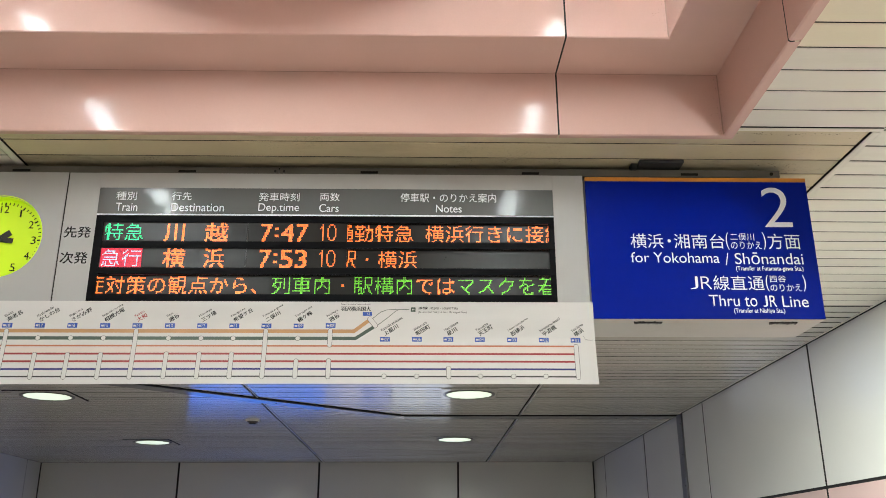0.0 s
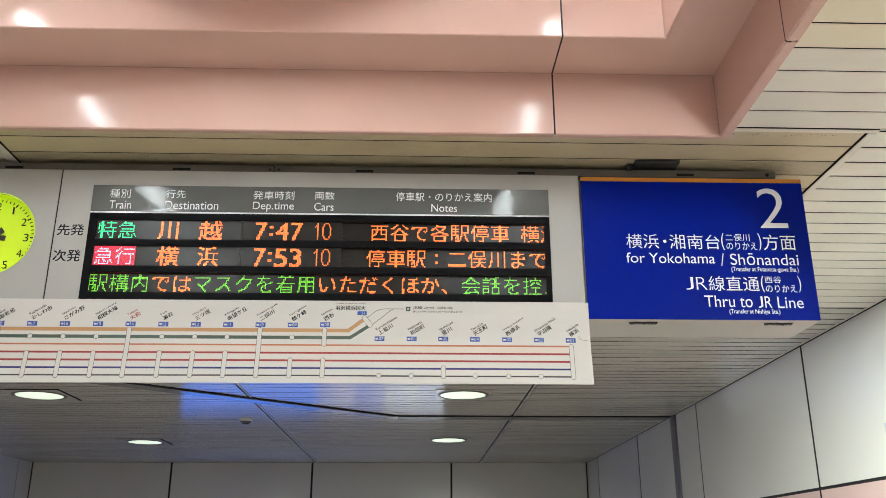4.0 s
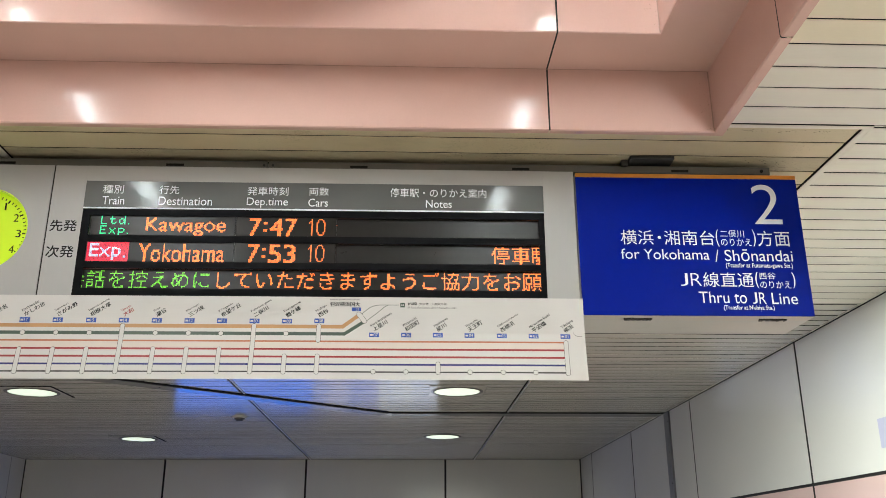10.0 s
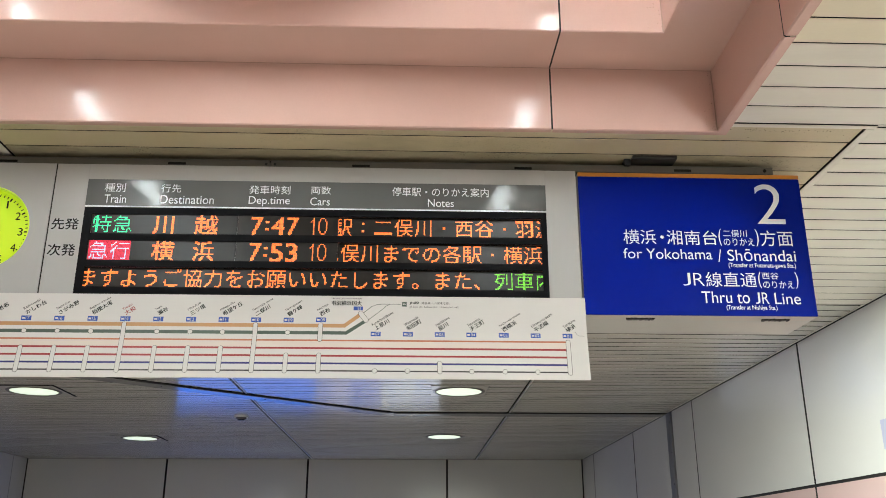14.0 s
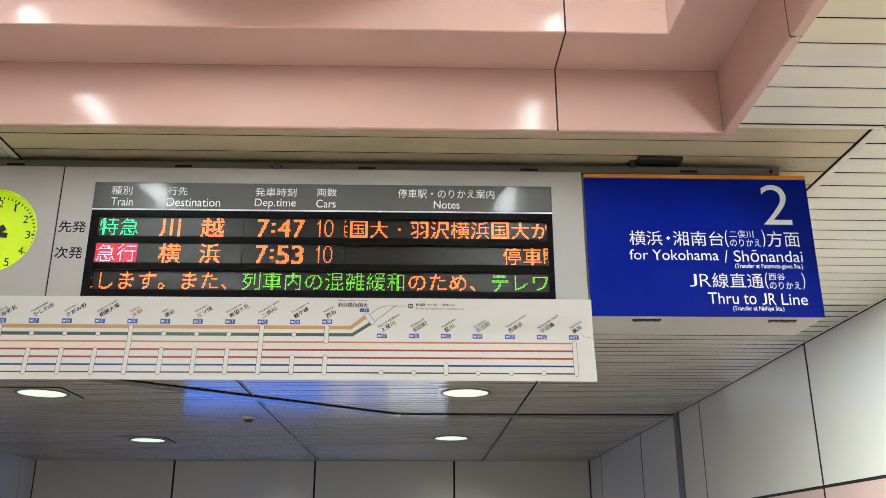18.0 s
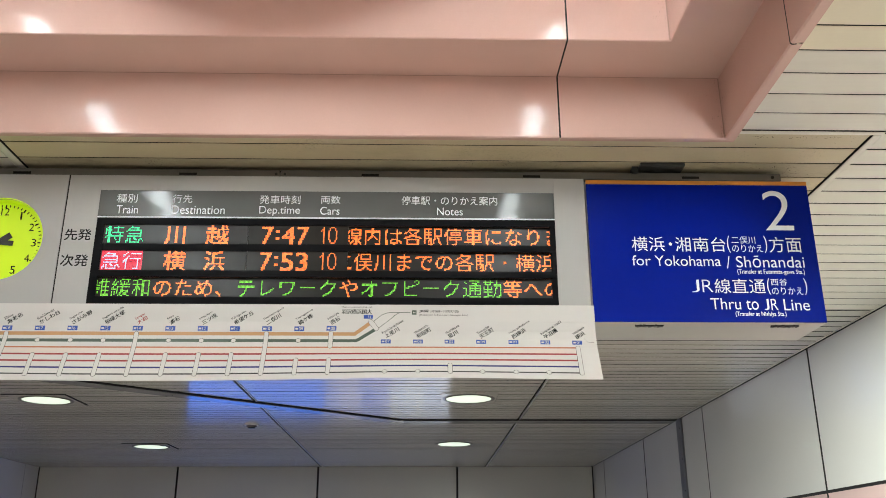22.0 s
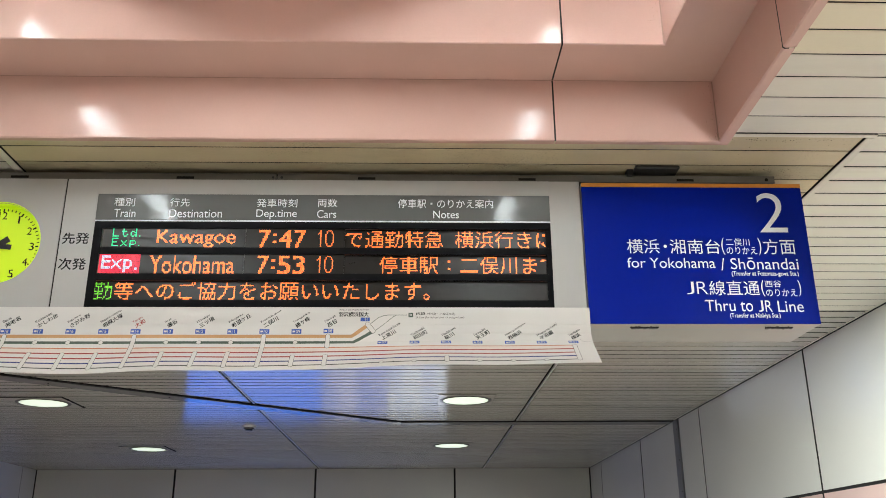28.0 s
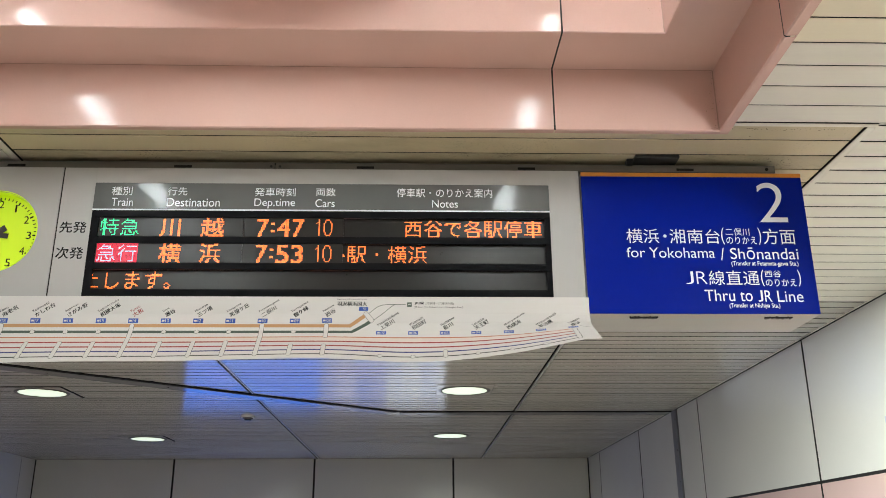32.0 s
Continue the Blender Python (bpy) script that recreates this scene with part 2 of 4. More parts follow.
def screen_glow(name, dim, bright, strength):
    """A backlit screen whose upright bands differ in colour and brightness."""
    m = glow(name, dim, strength)
    n, l = m.node_tree.nodes, m.node_tree.links
    tc, mp, band, ramp = (n.new("ShaderNode" + k) for k in ("TexCoord", "Mapping", "TexNoise", "ValToRGB"))
    mp.inputs["Scale"].default_value = (4.0, 1.0, 0.6)
    band.inputs["Scale"].default_value, band.inputs["Detail"].default_value = 1.6, 3
    l.new(tc.outputs["Object"], mp.inputs[0])
    l.new(mp.outputs[0], band.inputs[0])
    l.new(band.outputs[0], ramp.inputs[0])
    ramp.color_ramp.elements[0].position, ramp.color_ramp.elements[1].position = 0.32, 0.68
    ramp.color_ramp.elements[0].color, ramp.color_ramp.elements[1].color = (*dim, 1), (*bright, 1)
    l.new(ramp.outputs[0], n["Principled BSDF"].inputs["Emission Color"])
    return m


SCREEN_A = screen_glow("blue_panel_glow", (0.02, 0.20, 0.95), (0.11, 0.25, 1.0), 3.0)
SCREEN_C = screen_glow("bright_panel_glow", (0.34, 0.48, 0.95), (0.95, 1.0, 1.0), 2.3)
SCREEN_B = screen_glow("pale_blue_panel_glow", (0.28, 0.40, 0.95), (0.62, 0.66, 1.0), 2.1)


# ---- mesh helpers ----
def mesh_object(name, bm, material, smooth=False):
    me = bpy.data.meshes.new(name)
    bm.to_mesh(me)
    bm.free()
    for mt in material if isinstance(material, (list, tuple)) else (material,):
        me.materials.append(mt)
    if smooth:
        for p in me.polygons:
            p.use_smooth = True
    return new(name, me)


def part(name, bm, material, parent, label="", smooth=False):
    ob = mesh_object(name, bm, material, smooth)
    ob.parent = parent
    if label:
        ob["label"] = label
    return ob


def thing(name, label, category, kind="", group="", at=(0, 0, 0)):
    ob = new(name)
    ob.location = at
    return tagged(ob, label, category, group, kind)


def box(bm, x0, x1, y0, y1, z0, z1, bevel=0.0, index=0):
    g = bmesh.ops.create_cube(bm, size=1.0)
    for v in g["verts"]:
        v.co = Vector(((x0 + x1) / 2 + v.co.x * (x1 - x0), (y0 + y1) / 2 + v.co.y * (y1 - y0), (z0 + z1) / 2 + v.co.z * (z1 - z0)))
    fs = list({f for v in g["verts"] for f in v.link_faces})
    for f in fs:
        f.material_index = index
    if bevel:
        r = bmesh.ops.bevel(bm, geom=list({e for v in g["verts"] for e in v.link_edges}), offset=bevel, segments=2, affect="EDGES", profile=0.5)
        for f in r["faces"]:
            f.material_index = index
    return bm


def boxed(*a, **k):
    return box(bmesh.new(), *a, **k)


def disc(bm, x, y, z, r, depth, axis="z", seg=48, r2=None):
    g = bmesh.ops.create_cone(bm, cap_ends=True, segments=seg, radius1=r, radius2=r if r2 is None else r2, depth=depth)
    m = Matrix.Translation((x, y, z)) @ (Matrix.Rotation(radians(90), 4, "X") if axis == "y" else Matrix.Identity(4))
    bmesh.ops.transform(bm, matrix=m, verts=g["verts"])
    return bm


def ring(bm, x, y, z, r0, r1, h, seg=48):
    """A flat ring of height h standing on the plane of z, its axis upright."""
    vs = []
    for k in range(seg):
        a = 2 * math.pi * k / seg
        c, s = math.cos(a), math.sin(a)
        vs.append([bm.verts.new((x + r * c, y + r * s, z + dz)) for r, dz in ((r0, 0), (r1, 0), (r1, h), (r0, h))])
    for k in range(seg):
        p, q = vs[k], vs[(k + 1) % seg]
        for i in range(4):
            j = (i + 1) % 4
            bm.faces.new((p[i], p[j], q[j], q[i]))
    bmesh.ops.recalc_face_normals(bm, faces=bm.faces)
    return bm


# ---- lettering ----
font_curve = bpy.data.curves.new("lettering", "FONT")
font_object = bpy.data.objects.new("lettering", font_curve)
scene.collection.objects.link(font_object)
GLYPHS = {}


def glyphs(text, heavy=0.0):
    """The flat triangles of a line of text, as an array (n, 3, 2)."""
    key = (text, heavy)
    if key not in GLYPHS:
        font_curve.body, font_curve.offset = text, heavy
        bpy.context.view_layer.update()
        ev = font_object.evaluated_get(bpy.context.evaluated_depsgraph_get())
        me = ev.to_mesh()
        me.calc_loop_triangles()
        co = np.array([v.co[:2] for v in me.vertices]).reshape(-1, 2)
        tri = np.array([t.vertices[:] for t in me.loop_triangles], int).reshape(-1, 3)
        GLYPHS[key] = co[tri] if len(tri) else np.zeros((0, 3, 2))
        ev.to_mesh_clear()
    return GLYPHS[key]


def boxed_text(text, x0, x1, z0, z1, heavy=0.0):
    """The triangles of a text, fitted into a box."""
    t = glyphs(text, heavy)
    lo, hi = t.min((0, 1)), t.max((0, 1))
    return (t - lo) / (hi - lo) * np.array([x1 - x0, z1 - z0]) + np.array([x0, z0])


def tri_object(name, tris, y, material, parent, label=""):
    """Lettering printed on an upright face that looks to -y."""
    v = [(float(p[0]), y, float(p[1])) for t in tris for p in t]
    f = []
    for k in range(len(tris)):
        a, b, c = tris[k]
        up = (b[0] - a[0]) * (c[1] - a[1]) - (b[1] - a[1]) * (c[0] - a[0]) > 0
        f.append((3 * k, 3 * k + 1, 3 * k + 2) if up else (3 * k, 3 * k + 2, 3 * k + 1))
    me = bpy.data.meshes.new(name)
    me.from_pydata(v, [], f)
    me.materials.append(material)
    ob = new(name, me)
    ob.parent = parent
    if label:
        ob["label"] = label
    return ob


# ---- structure ----
def slab(name, label, material, *dims, category="wall", bevel=0.0):
    ob = mesh_object(name, boxed(*dims, bevel=bevel), material)
    return tagged(ob, label, category, kind="structure")


slab("floor", "light grey tiled station floor", FLOORM, WALL_W - 0.2, WALL_E + 0.2, WALL_S - 0.2, WALL_N + 0.2, -0.1, 0.0, category="floor")


def panel_wall(name, label, along, fixed, facing, edges, bands, category="wall", g=0.006):
    """A wall of enamel panels with dark recessed joints. along: x or y; facing: +1 or -1 on the other axis."""
    wall = new(name)
    tagged(wall, label, category, kind="structure")
    a0, a1 = edges[0], edges[-1]
    zs = [bands[0][0], bands[-1][1]]
    back = (fixed + 0.004 * -facing, fixed - 0.15 * facing)
    lo, hi = min(back), max(back)
    bm = boxed(a0, a1, lo, hi, zs[0], zs[1]) if along == "x" else boxed(lo, hi, a0, a1, zs[0], zs[1])
    part("backing", bm, JOINT, wall)
    for e0, e1 in zip(edges, edges[1:]):
        for z0, z1, material, jl in bands:
            lo, hi = sorted((fixed, fixed - 0.003 * facing))
            dims = (e0 + g, e1 - g, lo, hi) if along == "x" else (lo, hi, e0 + g, e1 - g)
            part("panel", boxed(*dims, z0 + jl, z1 - 0.001, bevel=0.0012), material, wall)
    return wall


BANDS = [(0.0, 1.963, WALLPINK, 0.0), (1.963, CEIL, WALLP, 0.016)]
panel_wall("wall_east", "glossy white enamel panel wall with pink lower band", "y", WALL_E, -1,
           [-5.6, -3.24, -1.13, 0.98, 3.09, 5.19, 7.30, 7.893], BANDS, g=0.013)
panel_wall("wall_east_far", "glossy white enamel panel wall beyond the shutter", "y", WALL_E, -1, [8.057, 9.33, 11.42, 12.17], BANDS, g=0.020)
panel_wall("wall_north", "dim white enamel panel back wall", "x", WALL_N, -1, [-5.06, -3.226, -1.357, 0.506, 2.339],
           [(0.0, 1.0, WALLDIM, 0.0), (1.0, 2.2, WALLDIM, 0.006), (2.2, CEIL, WALLDIM, 0.006)], g=0.013)
panel_wall("wall_west", "dim white enamel panel side wall", "y", WALL_W, 1, [-5.6, -2.5, -0.4, 1.7, 3.8, 5.9, 8.0, 10.1, 11.75, 12.17], BANDS)
slab("wall_south", "white plastered wall at the hall's end", PLASTER, WALL_W, WALL_E, WALL_S - 0.2, WALL_S, 0, 3.7)

# guide of the fire shutter on the wall
guide = thing("shutter_guide", "dull steel fire shutter guide on the white wall", "shutter guide")
part("channel", boxed(WALL_E - 0.012, WALL_E + 0.02, 7.895, 8.038, 0, CEIL - 0.001, bevel=0.002), GUIDE, guide)
part("slot", boxed(WALL_E - 0.006, WALL_E + 0.02, 8.038, 8.056, 0, CEIL - 0.001), VOID, guide)
for z in (2.72, 2.45, 2.18, 1.9):
    part("screw", disc(bmesh.new(), 0, 0, 0, 0.006, 0.004, seg=10), BLACK, guide).matrix_basis = pose(WALL_E - 0.0135, 7.925, z, 0, 90, 0)


poster = thing("wall_poster", "plain lavender paper poster on the white wall", "poster")
part("sheet", boxed(WALL_E - 0.0025, WALL_E - 0.0005, 3.77, 4.367, 2.085, 2.228), mat("lavender_paper", (0.50, 0.50, 0.68), 0.5, 0, 0.04), poster)

# slatted ceiling
def slats(bm, x0, x1, y0, y1, phase, pitch=0.1097, gap=0.0065, index=0, dark=3):
    """Long boards side by side, with open grooves between them."""
    k = math.ceil((y0 - phase) / pitch - 1)
    while phase + k * pitch < y1:
        a, b = max(y0, phase + k * pitch + gap / 2), min(y1, phase + (k + 1) * pitch - gap / 2)
        k += 1
        if b - a < 0.004:
            continue
        c = 0.0018
        prof = [(a, CEIL + 0.012), (a, CEIL + c), (a + c, CEIL), (b - c, CEIL), (b, CEIL + c), (b, CEIL + 0.012)]
        l = [bm.verts.new((x0, y, z)) for y, z in prof]
        r = [bm.verts.new((x1, y, z)) for y, z in prof]
        for i in range(5):
            f = bm.faces.new((l[i], r[i], r[i + 1], l[i + 1]))
            # side faces are black in place of the shade between the boards
            f.material_index = index if 0 < i < 4 else dark
        bm.faces.new(l).material_index = index
        bm.faces.new(r[::-1]).material_index = index


PANEL_X0, PANEL_X1, PANEL_Y0 = -1.285, 1.357, 2.352
SEAMS = (-1.305, 0.894)
bm = bmesh.new()
LIP = 0.012
# boards in front of and beside the tray
slats(bm, TRAY_X1 + LIP, WALL_E - 0.02, 1.9062, PANEL_Y0 - 0.0140, 2.345, gap=0.0058)
slats(bm, TRAY_X1 + LIP, WALL_E - 0.02, WALL_S, 1.9062, 2.345, index=4, gap=0.0062)
slats(bm, WALL_W, TRAY_X0 - LIP, WALL_S, PANEL_Y0 - 0.012, 2.340)
slats(bm, PANEL_X1 + 0.030, WALL_E - 0.02, PANEL_Y0 - 0.010, 4.30, 2.465, gap=0.0095)
slats(bm, WALL_W, PANEL_X0 - 0.030, PANEL_Y0 - 0.010, 4.30, 2.465)
slats(bm, TRAY_X0, TRAY_X1, WALL_S, TRAY_Y0 - LIP, 2.340)
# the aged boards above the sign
DARK_Y0, DARK_Y1 = 2.5702, 2.6799
slats(bm, PANEL_X0 + 0.006, TRAY_X1 + 0.012, TRAY_Y1 + 0.012, DARK_Y0, 2.4605, index=1)
slats(bm, TRAY_X1 + 0.012, PANEL_X1 - 0.006, PANEL_Y0 + 0.012, DARK_Y0, 2.4605, index=1)
# the board by the rail: soot, and shade put into its colour
slats(bm, PANEL_X0 + 0.006, PANEL_X1 - 0.006, DARK_Y0, DARK_Y1, 2.4605, index=5)
slats(bm, PANEL_X0 + 0.006, PANEL_X1 - 0.006, DARK_Y1, 3.2, 2.4605, index=1)
slats(bm, PANEL_X0 - 0.026, PANEL_X1 + 0.026, 3.2, 4.30, 2.465, gap=0.012)
# the hall behind the sign
edges = (WALL_W, *SEAMS, WALL_E)
for x0, x1 in zip(edges, edges[1:]):
    # the cream boards continue here in the greyer, less lit colour
    slats(bm, x0 + (0.016 if x0 > WALL_W else 0), x1 - (0.020 if x1 < WALL_E else 0.022), 4.30, WALL_N, 2.465, index=2, gap=0.019)
# dark specks of dirt on the boards by the sign
rnd = random.Random(3)
for k in range(170):
    if k < 95:
        x, y = rnd.choice((1.02, 1.14, 1.24)) + rnd.gauss(0, 0.032), PANEL_Y0 + 0.026 + abs(rnd.gauss(0, 0.009))
    elif k < 140:
        x, y = rnd.choice((1.10, 1.155, 1.20)) + rnd.gauss(0, 0.012), 2.600 + rnd.gauss(0, 0.009)
    else:
        x, y = rnd.uniform(0.93, 1.32), rnd.uniform(2.37, 2.66)
    r = 0.0004 + 0.0016 * rnd.random() ** 3
    f = bm.faces.new([bm.verts.new((x + r * rnd.uniform(0.7, 1.8) * math.cos(w), y + r * math.sin(w), CEIL - 0.0007)) for w in (0.0, -1.05, -2.1, -3.14, -4.2, -5.25)])
    f.material_index = 6
ceiling = mesh_object("ceiling", bm, [CREAM, AGED, GREYSLAT, VOID, YELLOWED, SOOTY_SHADED, JOINT])
tagged(ceiling, "cream slatted metal ceiling with dark grooves", "ceiling", kind="structure")
bm = bmesh.new()
for d in ((WALL_W, TRAY_X0 - 0.016, WALL_S, TRAY_Y1 + 0.016), (TRAY_X1 + 0.016, WALL_E, WALL_S, TRAY_Y1 + 0.016), (WALL_W, WALL_E, TRAY_Y1 + 0.016, WALL_N), (TRAY_X0, TRAY_X1, WALL_S, TRAY_Y0)):
    box(bm, *d, CEIL + 0.0125, CEIL + 0.05)
tagged(mesh_object("ceiling_void", bm, VOID), "dark void above the ceiling slats", "ceiling", kind="structure")

# cover strips of the ceiling
for x, y0, y1 in ((PANEL_X1 + 0.013, PANEL_Y0, 4.3), (PANEL_X0 - 0.013, PANEL_Y0, 4.3)):
    t = slab("trim", "cream cover strip across the ceiling slats", CREAM, x - 0.0105, x + 0.0125, y0 + 0.01, y1, CEIL - 0.004, CEIL + 0.01, category="trim", bevel=0.0015)
# thin black slabs paint the shade in the gaps next to the strips
for x0, x1 in ((PANEL_X1 + 0.0002, PANEL_X1 + 0.0024), (PANEL_X0 - 0.0024, PANEL_X0 - 0.0002)):
    slab("trim", "black strip for the shade in the gap beside a ceiling cover strip", VOID, x0, x1, PANEL_Y0 + 0.012, 4.3, CEIL - 0.0015, CEIL + 0.0120, category="trim")
slab("trim", "black strip for the shade in the gap along a ceiling cover strip", VOID, TRAY_X1 + 0.034, PANEL_X1 + 0.028, PANEL_Y0 - 0.0112, PANEL_Y0 - 0.0082, CEIL - 0.0005, CEIL + 0.0120, category="trim")
slab("trim", "cream cover strip along the ceiling slats", CREAM, TRAY_X1 + 0.034, PANEL_X1 + 0.03, PANEL_Y0 - 0.008, PANEL_Y0 + 0.010, CEIL - 0.003, CEIL + 0.01, category="trim", bevel=0.0015)
for x in SEAMS:
    slab("trim", "thin metal strip across the ceiling slats", WHITEMETAL, x - 0.001, x + 0.010, 4.3, WALL_N - 0.01, CEIL - 0.003, CEIL + 0.01, category="trim", bevel=0.001)

slab("trim", "thin cream edge strip between ceiling and wall", CREAM, WALL_E - 0.012, WALL_E - 0.004, WALL_S, WALL_N - 0.01, CEIL + 0.004, CEIL + 0.012, category="trim")

# shutter slot in the ceiling: straight, then turning towards the hall
shutter = thing("shutter_slot", "dark fire shutter slot with steel flange in the ceiling", "shutter slot")


def strip(bm, p, q, off0, off1, z0, z1, ext=0.0):
    """A bar from p to q, between two offsets to its far side."""
    p, q = Vector((*p, 0)), Vector((*q, 0))
    d = (q - p).normalized()
    nrm = Vector((-d.y, d.x, 0)) if (Vector((-d.y, d.x, 0)).y > 0) else Vector((d.y, -d.x, 0))
    pts = [p + nrm * off0, q + nrm * off0, q + nrm * off1, p + nrm * off1]
    lo = [bm.verts.new((v.x, v.y, z0)) for v in pts]
    hi = [bm.verts.new((v.x, v.y, z1)) for v in pts]
    bm.faces.new(lo), bm.faces.new(hi[::-1])
    for i in range(4):
        j = (i + 1) % 4
        bm.faces.new((lo[i], lo[j], hi[j], hi[i]))
    bmesh.ops.recalc_face_normals(bm, faces=bm.faces)
    return bm


KNEE, FAR = (-0.15, 7.985), (-5.0, 4.055)
for a, b in (((WALL_E - 0.014, 7.985), KNEE), (KNEE, FAR)):
    # a black strip stands in for the shaded recess
    part("slot", strip(bmesh.new(), a, b, 0.0, 0.050, CEIL - 0.006, CEIL + 0.004), VOID, shutter)
    part("flange", strip(bmesh.new(), a, b, 0.050, 0.19, CEIL - 0.010, CEIL + 0.004), FLANGE, shutter, "grey steel flange")
    n = 7
    for k in range(n):
        u = (k + 0.5) / n
        x, y = a[0] + (b[0] - a[0]) * u, a[1] + (b[1] - a[1]) * u + 0.145
        part("screw", disc(bmesh.new(), x, y, CEIL - 0.011, 0.008, 0.004, seg=10), BLACK, shutter)


# ---- pink light tray ----
tray = thing("light_tray", "stepped pink enamel light tray recessed in the ceiling", "light tray")
PROFILE = [(-0.025, CEIL + 0.006), (-0.025, CEIL - 0.007), (-0.0035, CEIL - 0.009), (0.0, CEIL - 0.0055), (0.0, TRAY_Z - 0.0015),
           (0.0015, TRAY_Z), (0.2005, TRAY_Z), (0.2035, TRAY_Z + 0.003), (0.2035, 3.39)]


def outward(o):
    """The lip reaches further out along the tray's long sides."""
    return o * 1.3 if o < 0 else o


def tray_arm(side, splits):
    """The panels of one side of the tray; ends are mitred into the corners."""
    lo, hi = (TRAY_X0, TRAY_X1) if side in "ns" else (TRAY_Y0, TRAY_Y1)
    stops = [lo, *splits, hi]
    for i in range(len(stops) - 1):
        bm = bmesh.new()
        rows = []
        for o, z in PROFILE:
            e = outward(o)
            taper = 0.018 if o <= 0.0015 else 0.0
            end = e if side in "ns" else o
            a = stops[i] + (end if i == 0 else 0.0025)
            b = stops[i + 1] - (end if i == len(stops) - 2 else 0.0025)
            if side == "n":
                pts = ((a, TRAY_Y1 - o, z), (b, TRAY_Y1 - o, z))
            elif side == "s":
                pts = ((a, TRAY_Y0 + o, z), (b, TRAY_Y0 + o, z))
            elif side == "e":
                pts = ((TRAY_X1 - e - taper * (TRAY_Y1 - a), a, z), (TRAY_X1 - e - taper * (TRAY_Y1 - b), b, z))
            else:
                pts = ((TRAY_X0 + e + taper * (TRAY_Y1 - a), a, z), (TRAY_X0 + e + taper * (TRAY_Y1 - b), b, z))
            rows.append([bm.verts.new(p) for p in pts])
        for r, s in zip(rows, rows[1:]):
            bm.faces.new((r[0], r[1], s[1], s[0]))
        part("panel", bm, PINK, tray)


tray_arm("n", [-1.342, 0.412])
tray_arm("e", [-3.34, -1.6, 0.13, 1.865])
tray_arm("w", [-3.34, -1.6, 0.13, 1.865])
tray_arm("s", [-1.342, 0.412])
# dark backing behind the joints
bm = bmesh.new()
for x0, x1, y0, y1 in ((TRAY_X0 - 0.01, TRAY_X1 + 0.01, TRAY_Y1 + 0.004, TRAY_Y1 + 0.010), (TRAY_X1 + 0.004, TRAY_X1 + 0.010, TRAY_Y0, TRAY_Y1)):
    box(bm, x0, x1, y0, y1, CEIL - 0.004, TRAY_Z + 0.02)
box(bm, TRAY_X0, TRAY_X1, TRAY_Y1 - 0.19, TRAY_Y1, TRAY_Z + 0.005, TRAY_Z + 0.011)
box(bm, TRAY_X1 - 0.19, TRAY_X1, TRAY_Y0, TRAY_Y1, TRAY_Z + 0.005, TRAY_Z + 0.011)
box(bm, TRAY_X0, TRAY_X1, TRAY_Y1 - 0.198, TRAY_Y1 - 0.192, TRAY_Z + 0.012, 3.39)
part("joint_backing", bm, JOINT, tray)
# grimy seams where the faces meet
# the long seam is grime at its right end and painted shading elsewhere
part("seam", boxed(TRAY_X0 + 0.002, TRAY_X1 - 0.002, TRAY_Y1 - 0.0016, TRAY_Y1 - 0.0004, TRAY_Z - 0.0016, TRAY_Z - 0.0004), SEAM, tray, "grimy brown seam")
part("seam", boxed(TRAY_X1 - 0.0026, TRAY_X1 - 0.0004, TRAY_Y1 - 0.0026, TRAY_Y1 - 0.0004, CEIL - 0.004, TRAY_Z - 0.0022), SEAM, tray, "grimy brown seam")
part("seam", boxed(TRAY_X1 - 0.2062, TRAY_X1 - 0.2036, TRAY_Y1 - 0.2062, TRAY_Y1 - 0.2036, TRAY_Z + 0.004, 3.388), SEAM, tray, "grimy brown seam")
# brown grime flecks round the corner seams
rnd = random.Random(5)
bm = bmesh.new()
for k in range(240):
    u = rnd.random() ** 3 * 0.045
    r = 0.0003 + 0.0011 * rnd.random() ** 3
    if k % 3 == 0:
        c, ax = Vector((TRAY_X1 - u - 0.002, TRAY_Y1 - 0.0006, CEIL + 0.2 * rnd.random() ** 2)), 1
    elif k % 3 == 1:
        c, ax = Vector((TRAY_X1 - 0.0006, TRAY_Y1 - u - 0.002, CEIL + rnd.random() ** 3 * 0.2)), 0
    else:
        c, ax = Vector((TRAY_X1 - 0.205 - u, TRAY_Y1 - 0.2041, rnd.uniform(TRAY_Z + 0.004, 3.2))), 1
    pts = []
    for q in range(6):
        w = 2 * math.pi * q / 6 + rnd.uniform(-0.3, 0.3)
        p, z = r * math.cos(w) * rnd.uniform(0.7, 1.5), r * math.sin(w) * rnd.uniform(0.7, 1.9)
        pts.append(bm.verts.new(c + (Vector((p, 0, z)) if ax else Vector((0, p, z)))))
    bm.faces.new(pts)
tagged(part("grime_flecks", bm, GRIME, tray, "brown grime flecks"), kind="stuff")
part("lid", boxed(TRAY_X0, TRAY_X1, TRAY_Y0, TRAY_Y1, 3.39, 3.44), PINK, tray, "pink enamel top of the tray")

